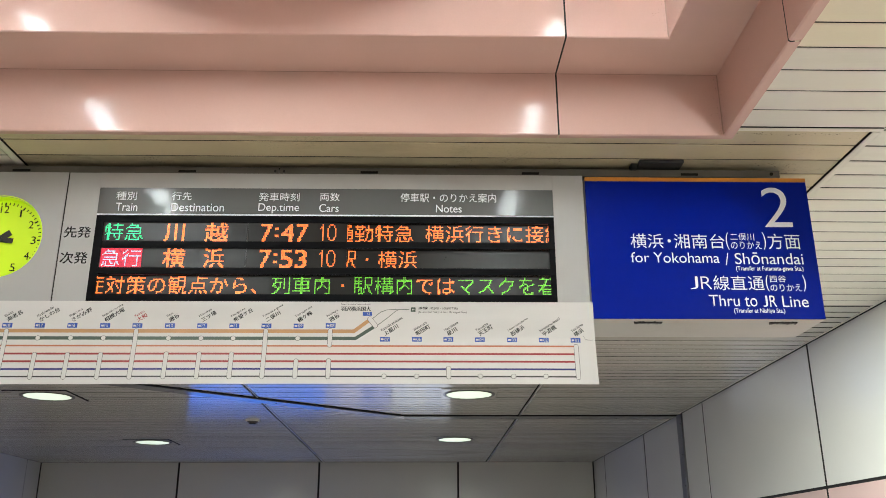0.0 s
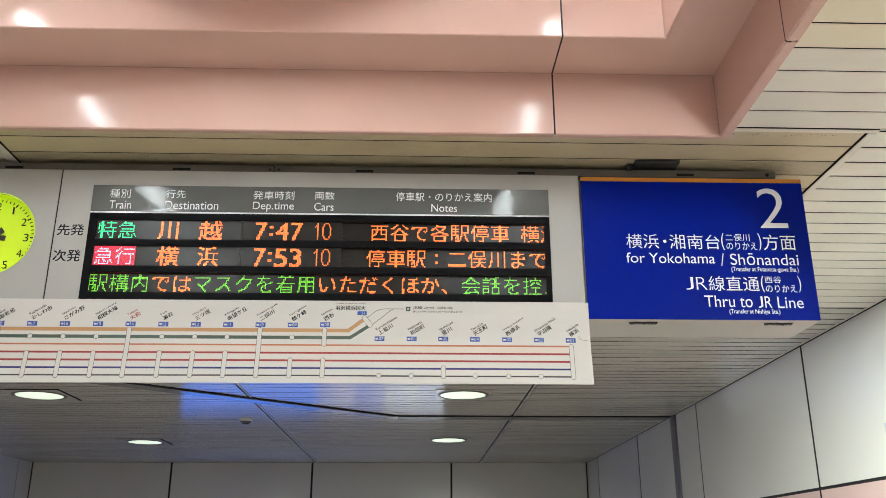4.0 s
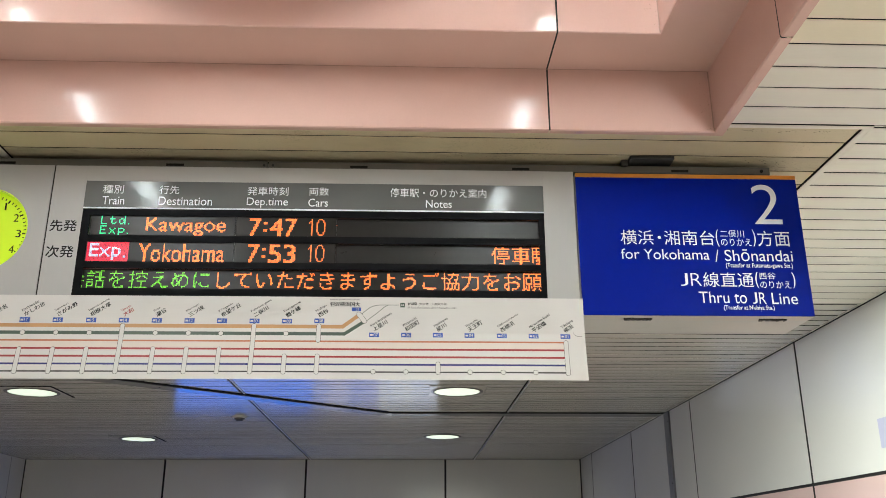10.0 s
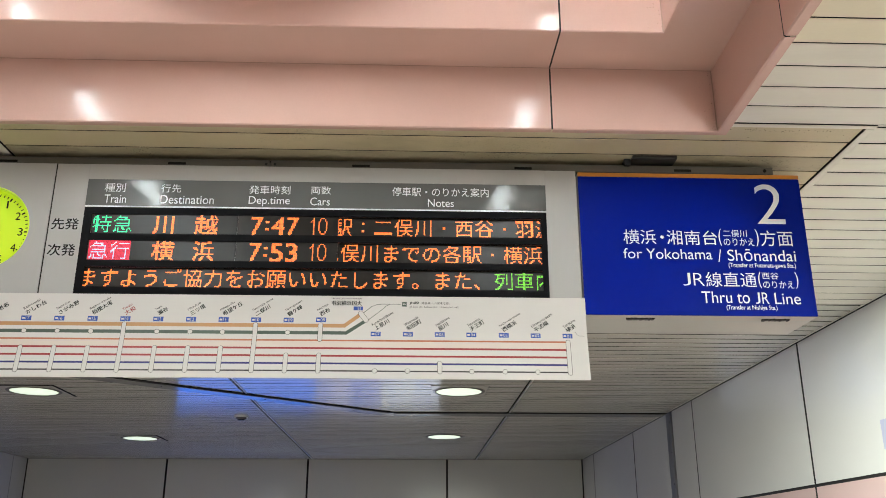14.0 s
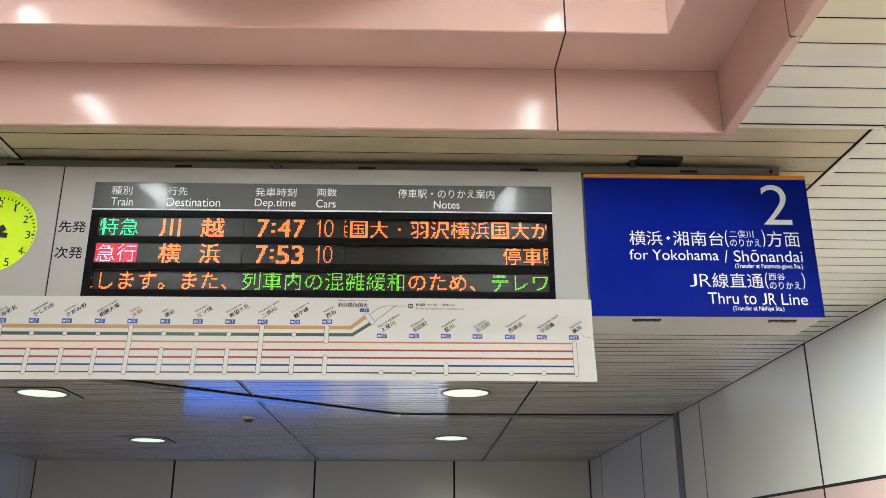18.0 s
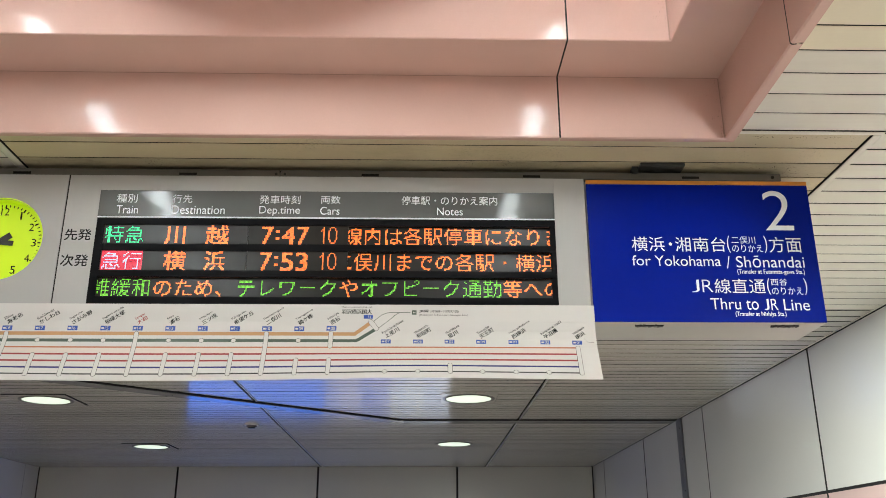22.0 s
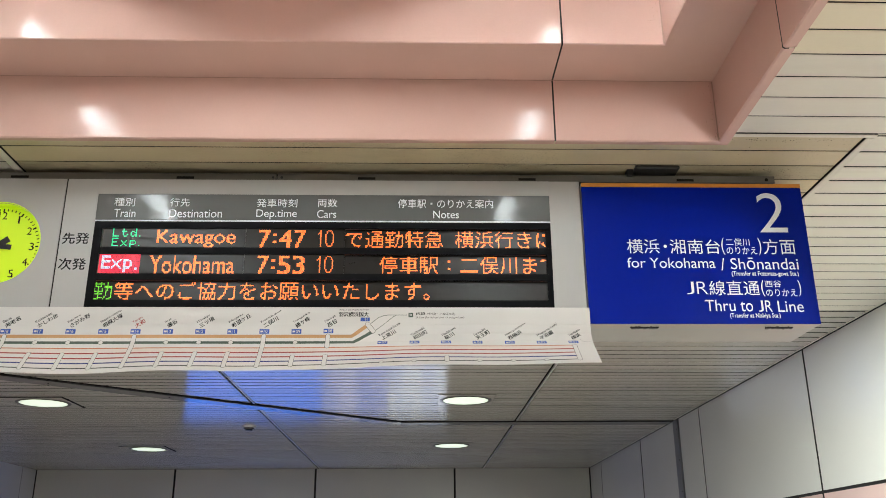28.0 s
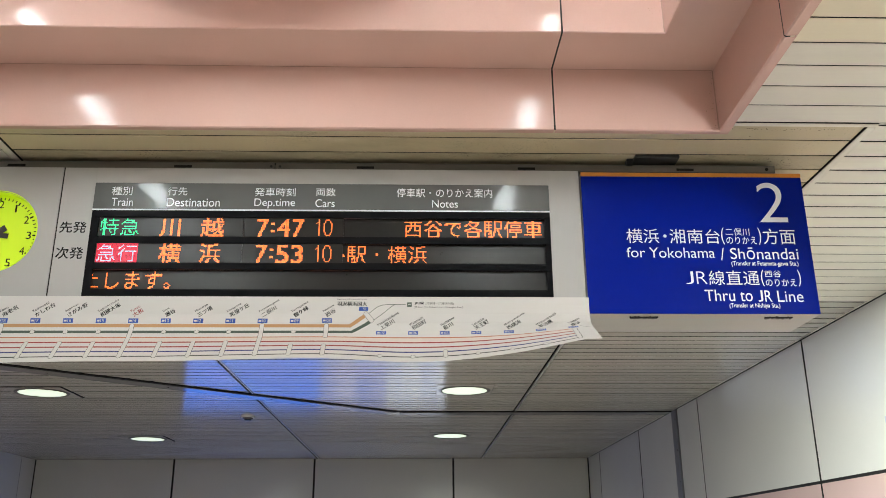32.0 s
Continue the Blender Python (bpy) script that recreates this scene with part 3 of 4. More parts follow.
for x, y in TUBES:
    lamp = thing("tube_lamp", "white batten with a lit fluorescent tube in the pink tray", "tube lamp", group="tube lamps in the tray")
    part("batten", boxed(x - 0.06, x + 0.06, y - 0.615, y + 0.615, TUBE_Z + 0.02, 3.389, bevel=0.004), WHITEMETAL, lamp)
    bm = bmesh.new()
    g = bmesh.ops.create_cone(bm, cap_ends=True, segments=16, radius1=0.016, radius2=0.016, depth=1.19)
    bmesh.ops.transform(bm, matrix=Matrix.Translation((x, y, TUBE_Z - 0.005)) @ Matrix.Rotation(radians(90), 4, "X"), verts=g["verts"])
    part("tube", bm, TUBEGLOW, lamp, "glowing white tube")
    for s in (-1, 1):
        part("reflector", boxed(x + s * 0.150 - 0.003, x + s * 0.150 + 0.003, y - 0.615, y + 0.615, TUBE_Z - 0.060, 3.389), WHITEMETAL, lamp)
    for s in (-1, 1):
        part("socket", boxed(x - 0.055, x + 0.055, y + s * 0.605 - 0.01, y + s * 0.605 + 0.01, TUBE_Z - 0.024, TUBE_Z + 0.02, bevel=0.003), WHITEMETAL, lamp)

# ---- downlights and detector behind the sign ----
# the added unseen lamps get the same fixture as the four real downlights
for x, y in DOWNLIGHTS + [h[:2] for h in UNSEEN_LIGHTS]:
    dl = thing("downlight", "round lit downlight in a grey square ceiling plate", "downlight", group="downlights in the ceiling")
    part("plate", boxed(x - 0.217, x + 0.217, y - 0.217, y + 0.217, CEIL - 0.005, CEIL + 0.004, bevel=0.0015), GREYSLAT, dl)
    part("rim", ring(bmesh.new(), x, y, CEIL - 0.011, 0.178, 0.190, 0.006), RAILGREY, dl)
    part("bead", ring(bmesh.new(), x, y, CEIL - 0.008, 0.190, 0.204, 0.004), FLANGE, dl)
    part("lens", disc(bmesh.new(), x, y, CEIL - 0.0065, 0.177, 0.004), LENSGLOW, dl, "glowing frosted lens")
    # dark strips stand in for the shade in the gap round each plate
    if x < -2:
        part("gap_shade", boxed(x - 0.255, x + 0.234, y - 0.236, y - 0.219, CEIL - 0.004, CEIL + 0.003), VOID, dl)
        part("gap_shade", boxed(x + 0.219, x + 0.236, y - 0.219, y + 0.26, CEIL - 0.004, CEIL + 0.003), VOID, dl)
    else:
        part("gap_shade", boxed(x - 0.223, x + 0.223, y - 0.224, y - 0.219, CEIL - 0.003, CEIL + 0.003), RAILGREY, dl)
        part("gap_shade", boxed(x + 0.218, x + 0.2225, y - 0.219, y + 0.219, CEIL - 0.003, CEIL + 0.003), RAILGREY, dl)
det = thing("smoke_detector", "small white smoke detector on the ceiling slats", "smoke detector")
part("base", disc(bmesh.new(), -1.556, 8.274, CEIL - 0.008, 0.062, 0.016, r2=0.066), WHITEMETAL, det)
part("ring", disc(bmesh.new(), -1.556, 8.274, CEIL - 0.023, 0.043, 0.014, r2=0.050), RAILGREY, det, "dark grey ring")
part("cap", disc(bmesh.new(), -1.556, 8.274, CEIL - 0.036, 0.028, 0.012, r2=0.034), BLACK, det)

# ---- lit panels low on the back wall, seen mirrored in the ceiling ----
for x0, x1, m, lab in ((-3.150, -1.306, SCREEN_A, "deep blue backlit display panel on the back wall"), (-1.300, -0.406, SCREEN_B, "pale blue backlit display panel on the back wall"), (-0.400, 0.400, SCREEN_C, "bright white-blue backlit display panel on the back wall")):
    d = thing("backlit_panel", lab, "display panel")
    part("case", boxed(x0, x1, WALL_N - 0.09, WALL_N - 0.001, 0.98, 2.13, bevel=0.004), STEEL, d)
    part("screen", boxed(x0 + 0.003, x1 - 0.003, WALL_N - 0.094, WALL_N - 0.086, 1.01, 2.10), m, d)


# ---- departure board ----
Y = SIGN_Y
board = thing("departure_board", "light grey departure board with a three-row lit display", "departure board", at=(0, 0, 0))
LX0, LX1 = -1.0195, 0.4195
LED_T, LED_B = 2.6190, 2.338
HDR_T = 2.7118
part("case", boxed(-1.53, 0.519, Y + 0.07, Y + 0.22, BOARD_B, BOARD_T, bevel=0.003), HOUSING, board)
part("side_panel", boxed(0.513, 0.519, Y + 0.004, Y + 0.07, BOARD_B, BOARD_T), HOUSING, board)
part("bottom_panel", boxed(-1.53, 0.519, Y + 0.004, Y + 0.07, BOARD_B, BOARD_B + 0.006), HOUSING, board)
part("top_panel", boxed(-1.53, 0.519, Y + 0.004, Y + 0.07, BOARD_T - 0.006, BOARD_T), HOUSING, board)
CX, CZ, CR = -1.315, 2.5465, 0.1325


def holed_panel(x0, x1, z0, z1, y0, y1, cx, cz, r, seg=64):
    """An upright panel with a round opening."""
    bm = bmesh.new()
    turns = sorted([2 * math.pi * k / seg for k in range(seg)] + [math.atan2(z - cz, x - cx) % (2 * math.pi) for x in (x0, x1) for z in (z0, z1)])
    rows = []
    for w in turns:
        c, d = math.cos(w), math.sin(w)
        f = min((x1 - cx) / c if c > 1e-9 else (x0 - cx) / c if c < -1e-9 else 9, (z1 - cz) / d if d > 1e-9 else (z0 - cz) / d if d < -1e-9 else 9)
        rows.append([bm.verts.new((cx + k * c, y, cz + k * d)) for k, y in ((r, y0), (f, y0), (f, y1), (r, y1))])
    for p, q in zip(rows, rows[1:] + rows[:1]):
        for i in range(4):
            j = (i + 1) % 4
            bm.faces.new((p[i], p[j], q[j], q[i]))
    bmesh.ops.recalc_face_normals(bm, faces=bm.faces)
    return bm


part("clock_panel", holed_panel(-1.53, -1.1252, BOARD_B, BOARD_T, Y, Y + 0.004, CX, CZ, CR), HOUSING, board)
part("front_panel", boxed(-1.1208, LX0, Y, Y + 0.004, BOARD_B, BOARD_T, bevel=0.001), HOUSING, board)
part("front_panel", boxed(LX1, 0.519, Y, Y + 0.004, BOARD_B, BOARD_T, bevel=0.001), HOUSING, board)
part("front_panel", boxed(LX0, LX1, Y + 0.0002, Y + 0.004, HDR_T, BOARD_T), HOUSING, board)
part("joint", boxed(-1.1252, -1.1208, Y + 0.003, Y + 0.006, BOARD_B, BOARD_T), VOID, board)
part("header_strip", boxed(LX0, LX1, Y - 0.0008, Y + 0.004, LED_T + 0.0045, HDR_T, bevel=0.0006), HEADER, board, "glossy dark grey column heading strip")
part("header_line", boxed(LX0, LX1, Y - 0.001, Y + 0.004, LED_T, LED_T + 0.0042), WHITEINK, board)

HEADINGS = (
    ("種別", -0.9661, -0.9014, 2.6693, 2.6981), ("Train", -0.9633, -0.8957, 2.6321, 2.6598),
    ("行先", -0.7909, -0.7292, 2.6695, 2.6974), ("Destination", -0.7904, -0.6243, 2.6317, 2.6603),
    ("発車時刻", -0.5171, -0.3884, 2.6681, 2.6972), ("Dep.time", -0.5165, -0.3883, 2.6265, 2.6603),
    ("両数", -0.3235, -0.2612, 2.6696, 2.6974), ("Cars", -0.3243, -0.2631, 2.6321, 2.6590),
    ("停車駅・のりかえ案内", -0.0676, 0.2375, 2.6676, 2.6981), ("Notes", 0.0452, 0.1270, 2.6325, 2.6587))
for s, *b in HEADINGS:
    tri_object("heading", boxed_text(s, *b), Y - 0.0014, WHITEINK, board)
for s, *b in (("先発", -1.1137, -1.0301, 2.5419, 2.5794), ("次発", -1.1142, -1.0297, 2.4567, 2.4954)):
    tri_object("row_heading", boxed_text(s, *b, heavy=0.014), Y - 0.0006, BLACKINK, board)

# display: black frame bars in front, dark faces behind them
bezel = part("bezel", boxed(LX0, LX1, Y + 0.0005, Y + 0.004, LED_B, ROW_Z[2] - 8 * DOT), BEZEL, board, "black display frame")
H8 = 8 * DOT
for z0, z1 in ((ROW_Z[0] + H8, LED_T), (ROW_Z[1] + H8, ROW_Z[0] - H8), (ROW_Z[2] + H8, ROW_Z[1] - H8)):
    part("bezel_bar", boxed(LX0, LX1, Y + 0.0005, Y + 0.004, z0, z1, bevel=0.0004), BEZEL, board)
part("bezel_bar", boxed(LX0, LED_X - 0.002, Y + 0.0008, Y + 0.004, LED_B, LED_T), BEZEL, board)
part("bezel_bar", boxed(LED_X + 352 * DOT, LX1, Y + 0.0008, Y + 0.004, LED_B, LED_T), BEZEL, board)
NOTE0 = 192
FLIP1 = 113
for r in range(3):
    z = ROW_Z[r]
    part("led_face", boxed(LED_X - 0.02 if r == 2 else LED_X + NOTE0 * DOT - 0.01, LED_X + 352 * DOT + 0.02, Y + 0.013, Y + 0.016, z - H8 - 0.002, z + H8 + 0.002), LEDFACE, board)
    if r < 2:
        part("led_face", boxed(LED_X + FLIP1 * DOT, LED_X + (NOTE0 - 0.3) * DOT, Y + 0.004, Y + 0.0075, z - H8 - 0.002, z + H8 + 0.002), LEDFACE, board)


def raster(text, w, h, bold=0.0, size=None):
    """Lit dots of a text fitted into w x h dots: a list of (column, row from below)."""
    t = glyphs(text)
    lo, hi = t.min((0, 1)), t.max((0, 1))
    if size is not None:
        lo, hi = np.array(size[:2]), np.array(size[2:])
    t = (t - lo) / (hi - lo) * np.array([w, h])
    return dots_in(t, w, h, bold)


def dots_in(t, w, h, bold=0.0):
    px, py = np.meshgrid(np.arange(w) + 0.5, np.arange(h) + 0.5)
    lit = np.zeros((h, w), bool)
    offs = [(0, 0)] + ([(bold, 0), (-bold, 0), (0, bold), (0, -bold)] if bold else [])
    a, b, c = t[:, 0], t[:, 1], t[:, 2]
    for ox, oy in offs:
        x, y = (px + ox)[..., None], (py + oy)[..., None]
        d1 = (b[:, 0] - a[:, 0]) * (y - a[:, 1]) - (b[:, 1] - a[:, 1]) * (x - a[:, 0])
        d2 = (c[:, 0] - b[:, 0]) * (y - b[:, 1]) - (c[:, 1] - b[:, 1]) * (x - b[:, 0])
        d3 = (a[:, 0] - c[:, 0]) * (y - c[:, 1]) - (a[:, 1] - c[:, 1]) * (x - c[:, 0])
        lit |= (((d1 >= 0) & (d2 >= 0) & (d3 >= 0)) | ((d1 <= 0) & (d2 <= 0) & (d3 <= 0))).any(-1)
    return [(int(q), int(p)) for p, q in zip(*np.nonzero(lit))]


EM = (0.0, -0.12, 1.0, 0.88)
CHARS = {}


def char_dots(ch):
    """One full-width character on its 16 x 16 dots."""
    if ch not in CHARS:
        if ch == "ー":
            d = [(q, 8) for q in range(2, 14)]
        elif ch == "・":
            d = [(7, 7), (8, 7), (7, 8), (8, 8)]
        elif ch == "：":
            d = [(q, p) for q in (7, 8) for p in (4, 5, 10, 11)]
        elif ch == "J":
            d = raster("JR", 14, 13)
            d = [(q + 1, p + 1) for q, p in d]
        else:
            d = raster(ch, 16, 16, 0.0, EM)
        CHARS[ch] = d
    return CHARS[ch]


def dot_mesh(name, dots, materials, x0=0.0, z0=0.0, y=0.0, s=0.43):
    """Lit dots as small square lamps; dots: (column, row, material index)."""
    v, f, mi = [], [], []
    for q, p, k in dots:
        x, z = x0 + (q + 0.5) * DOT, z0 + (p + 0.5) * DOT
        n = len(v)
        r = DOT * s
        v += [(x - r, y, z - r), (x + r, y, z - r), (x + r, y, z + r), (x - r, y, z + r)]
        f.append((n, n + 1, n + 2, n + 3))
        mi.append(k)
    me = bpy.data.meshes.new(name)
    me.from_pydata(v, [], f)
    for m in materials:
        me.materials.append(m)
    me.polygons.foreach_set("material_index", mi)
    return me


def add_dots(name, dots, materials, parent, label="", **k):
    ob = new(name, dot_mesh(name, dots, materials, **k))
    ob.parent = parent
    if label:
        ob["label"] = label
    return ob


def placed(dots, dx, dy=0, k=0):
    return [(q + dx, p + dy, k) for q, p in dots]


# fixed columns: departure time and number of cars
def digit_row(text, widths, gap):
    out, x = [], 0
    for ch, w in zip(text, widths):
        if ch == ":":
            out += [(x + q, p, 0) for q in range(w) for p in (4, 5, 10, 11)]
        else:
            out += placed(raster(ch, w, 15, 0.32), x, 0)
        x += w + gap
    return out


for r, tm in enumerate(("7:47", "7:53")):
    z = ROW_Z[r] - H8
    add_dots("departure_time", digit_row(tm, (9, 3, 10, 9), 2), [LED_ORANGE], board, "glowing orange departure time", x0=LED_X + 123.5 * DOT, z0=z, y=Y + 0.0036)
    one = [(2, p, 0) for p in range(1, 15)] + [(1, 12, 0), (0, 11, 0)]
    nought = [(q, p, 0) for q in (6, 12) for p in range(4, 12)] + [(q, p, 0) for q in (7, 11) for p in (2, 3, 12, 13)] + [(q, p, 0) for q in (8, 9, 10) for p in (1, 14)]
    add_dots("car_count", one + nought, [LED_ORANGE], board, "glowing orange number of cars", x0=LED_X + 170 * DOT, z0=z, y=Y + 0.0036)

SMALL = {
    "L": "10000 10000 10000 10000 10000 10000 11111", "t": "01000 01000 11110 01000 01000 01001 00110", "d": "00001 00001 01101 10011 10001 10011 01101",
    "E": "11111 10000 10000 11110 10000 10000 11111", "x": "00000 00000 10001 01010 00100 01010 10001", "p": "00000 00000 11110 10001 10001 11110 10000 10000"}


def small(text):
    """Small letters, five dots wide; the p reaches one dot below the line."""
    return [(7 * k + q, 6 - p) for k, ch in enumerate(text) for p, line in enumerate(SMALL[ch].split()) for q, on in enumerate(line) if on == "1"]


# two-sided turning plates with train type and destination
flips = []
for r in range(2):
    z = ROW_Z[r]
    plate = part("turning_plate", boxed(0, (FLIP1 - 0.3) * DOT, -0.0015, 0.0015, -H8 - 0.001, H8 + 0.001), LEDFACE, board, "dark two-sided train type and destination plate")
    plate.matrix_basis = pose(LED_X, Y + 0.0065, z)
    pals = [LED_ORANGE, LED_EMERALD, LED_RED, LED_WHITE]
    if r == 0:
        front = placed(char_dots("特"), 0, 0, 1) + placed(char_dots("急"), 16, 0, 1)
        front += placed(raster("川", 16, 15, 0.5), 47.5) + placed(raster("越", 18, 16, 0.3), 79.5)
        back = placed(small("Ltd"), 8, 9, 1) + [(29, 9, 1)] + placed(small("Exp"), 8, 1, 1) + [(29, 1, 1)]
        back += placed(raster("Kawagoe", 62, 15, 0.2), 43, 0)
    else:
        lit = {(q, p) for q, p in char_dots("急")} | {(q + 16, p) for q, p in char_dots("行")}
        front = [(q, p, 3 if (q, p) in lit else 2) for q in range(32) for p in range(16)]
        front += placed(raster("横", 17, 16, 0.3), 48.5) + placed(raster("浜", 16, 16, 0.3), 80)
        lit = {(q + 2, p + 1) for q, p in raster("Exp", 24, 14, 0.25)} | {(28, 3), (29, 3), (28, 4), (29, 4)}
        back = [(q, p, 3 if (q, p) in lit else 2) for q in range(32) for p in range(16)]
        back += placed(raster("Yokohama", 66, 15, 0.14), 39.5, 0)
    for side, turn in ((front, 0), (back, 180)):
        for name, lo, hi, what in (("train_type", -9, 36, "glowing train type"), ("destination", 36, 200, "glowing orange destination")) if turn else (
                ("train_type", -9, 36, "glowing train type"), ("destination_character", 36, 72, "glowing orange destination"), ("destination_character", 72, 200, "glowing orange destination")):
            lit = add_dots(name, [d for d in side if lo <= d[0] < hi], pals, plate, what + (" in English" if turn else " in Japanese"), z0=-H8, y=-0.0022)
            lit.matrix_basis = pose(0, 0, 0, turn, 0, 0)
    flips.append(plate)

# running text: every character is a piece that slides along its row
RUN_Y = Y + 0.0105
SPEED = 50.0
running = []
MESHES = {}


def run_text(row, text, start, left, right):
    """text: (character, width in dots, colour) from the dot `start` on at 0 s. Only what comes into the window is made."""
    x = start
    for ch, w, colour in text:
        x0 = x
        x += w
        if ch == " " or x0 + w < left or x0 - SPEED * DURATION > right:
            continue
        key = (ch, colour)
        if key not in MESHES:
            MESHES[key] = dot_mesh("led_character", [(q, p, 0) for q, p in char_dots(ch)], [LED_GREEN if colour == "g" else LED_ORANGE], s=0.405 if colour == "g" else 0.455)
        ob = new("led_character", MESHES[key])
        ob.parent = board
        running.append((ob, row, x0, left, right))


def cells(text, colour="o"):
    return [(c, 8 if c == " " else 16, colour) for c in text]


GAP = [(" ", 48, "o")]
STOPS = cells("停車駅：二俣川・西谷・羽沢横浜国大・羽沢横浜国大からJ線内は各駅停車になります。")
VIA_A = cells("二俣川で通勤特急 横浜行きに接続")
VIA_B = cells("西谷で各駅停車 横浜行きの待ち合わせ")
cycle = STOPS + GAP + VIA_A + GAP + VIA_B
CYCLE1 = 1426
for n in (-1, 0, 1):
    run_text(0, cycle, NOTE0 + 663.0 + n * CYCLE1, NOTE0, 352)
LOCAL = cells("停車駅：二俣川までの各駅・横浜")
for n in range(-1, 5):
    run_text(1, LOCAL, NOTE0 + 218.5 + n * 402.7, NOTE0, 352)
LONG = (("症対策の観点から、", "o"), ("列車内", "g"), ("・", "o"), ("駅構内", "g"), ("では", "o"), ("マスクを着用", "g"), ("いただくほか、", "o"),
        ("会話を控えめに", "g"), ("していただきますようご協力をお願いいたします。また、", "o"), ("列車内の混雑緩和", "g"), ("のため、", "o"),
        ("テレワーク", "g"), ("や", "o"), ("オフピーク通勤", "g"), ("等へのご協力をお願いいたします。", "o"))
run_text(2, [c for s, k in LONG for c in cells(s, k)], 133.4 - 9 * 16, 0, 352)

# clock beside the display
clock = thing("clock", "round lit lime-green clock sunk into the departure board", "clock")
DIAL_Y = Y + 0.030
DX, DZ = CX - 0.006, CZ - 0.003
bm = bmesh.new()
g = ring(bm, 0, 0, 0, CR + 0.0005, CR + 0.003, 0.038, 64)
bmesh.ops.transform(bm, matrix=Matrix.Translation((CX, Y + 0.0365, CZ)) @ Matrix.Rotation(radians(90), 4, "X"), verts=bm.verts)
part("rim", bm, CLOCKFACE, clock, "glowing lime-green rim")
part("face", disc(bmesh.new(), CX, DIAL_Y + 0.002, CZ, CR, 0.003, "y", 64), CLOCKFACE, clock, "glowing lime-green face")
for k in range(60):
    a = radians(6 * k)
    l, w = (0.0115, 0.0021) if k % 5 == 0 else (0.008, 0.0013)
    m = part("tick", boxed(-w, w, -0.0004, 0.0004, 0.1265 - l, 0.1265), BLACKINK, clock)
    m.matrix_basis = Matrix.Translation((DX, DIAL_Y - 0.001, DZ)) @ Matrix.Rotation(a, 4, "Y")
for k in range(1, 13):
    a = radians(30 * k)
    x, z = DX + 0.1035 * math.sin(a), DZ + 0.1035 * math.cos(a)
    w = {1: 0.0027, 10: 0.0125, 11: 0.0085, 12: 0.0130}.get(k, 0.0075)
    tri_object("numeral", boxed_text(str(k), x - w, x + w, z - 0.0125, z + 0.0125, heavy=0.0), DIAL_Y - 0.001, BLACKINK, clock)
for a, ln, w, tail in ((233, 0.060, 0.0105, 0.040), (276, 0.094, 0.0085, 0.043)):
    ob = part("pointer", boxed(-w, w, -0.0006, 0.0006, -tail, ln, bevel=0.0004), BLACK, clock)
    ob.matrix_basis = Matrix.Translation((DX, DIAL_Y - 0.004 - w * 0.2, DZ)) @ Matrix.Rotation(radians(a), 4, "Y")
part("hub", disc(bmesh.new(), DX, DIAL_Y - 0.006, DZ, 0.009, 0.006, "y", 20), BLACK, clock)

# mounting rail under the ceiling
rail = thing("mounting_rail", "grey steel rail that holds the signs to the ceiling", "rail")
part("bar", boxed(-1.55, -0.462, Y + 0.010, Y + 0.16, BOARD_T + 0.002, BOARD_T + 0.028, bevel=0.002), RAILPAINT, rail)
part("bar", boxed(-0.458, 1.17, Y + 0.010, Y + 0.16, BOARD_T + 0.002, BOARD_T + 0.028, bevel=0.002), RAILPAINT, rail)
part("top_channel", boxed(-1.50, 1.10, Y + 0.05, Y + 0.14, BOARD_T + 0.026, CEIL, bevel=0.002), VOID, rail)
for x in (-1.281, -0.754, -0.170, 0.352, 0.872):
    part("slot", boxed(x - 0.028, x + 0.028, Y + 0.0085, Y + 0.012, BOARD_T + 0.007, BOARD_T + 0.015), VOID, rail)
for x in (-0.472, -0.444):
    part("bolt", disc(bmesh.new(), x, Y + 0.009, BOARD_T + 0.012, 0.0045, 0.005, "y", 8), BLACK, rail)
part("hole", disc(bmesh.new(), 1.142, Y + 0.0095, BOARD_T + 0.014, 0.0055, 0.004, "y", 12), VOID, rail)
brk = thing("ceiling_bracket", "black steel box bracket on the aged ceiling slats", "bracket")
part("box", boxed(0.70, 0.845, Y - 0.035, Y + 0.028, CEIL - 0.012, CEIL, bevel=0.003), BLACK, brk)
part("tongue", boxed(0.68, 0.70, Y - 0.004, Y + 0.028, CEIL - 0.022, CEIL, bevel=0.002), BLACK, brk)

# ---- blue platform sign ----
sign = thing("platform_sign", "blue platform direction sign with white lettering", "platform sign")
BX0, BX1, BB, BT = 0.5245, 1.2465, 2.287, 2.7585
part("case", boxed(BX0, BX1, Y + 0.004, Y + 0.235, BB - 0.001, BT - 0.001, bevel=0.003), SIGNBOX, sign, "off-white sign case")
part("face", boxed(BX0 + 0.001, BX1 - 0.001, Y - 0.0005, Y + 0.004, BB, BT - 0.0135, bevel=0.0008), BLUE, sign, "deep blue sign face")
part("top_strip", boxed(BX0 + 0.001, BX1 - 0.001, Y - 0.0015, Y + 0.004, BT - 0.0132, BT, bevel=0.0008), ORANGE, sign, "orange top strip")
rnd = random.Random(11)
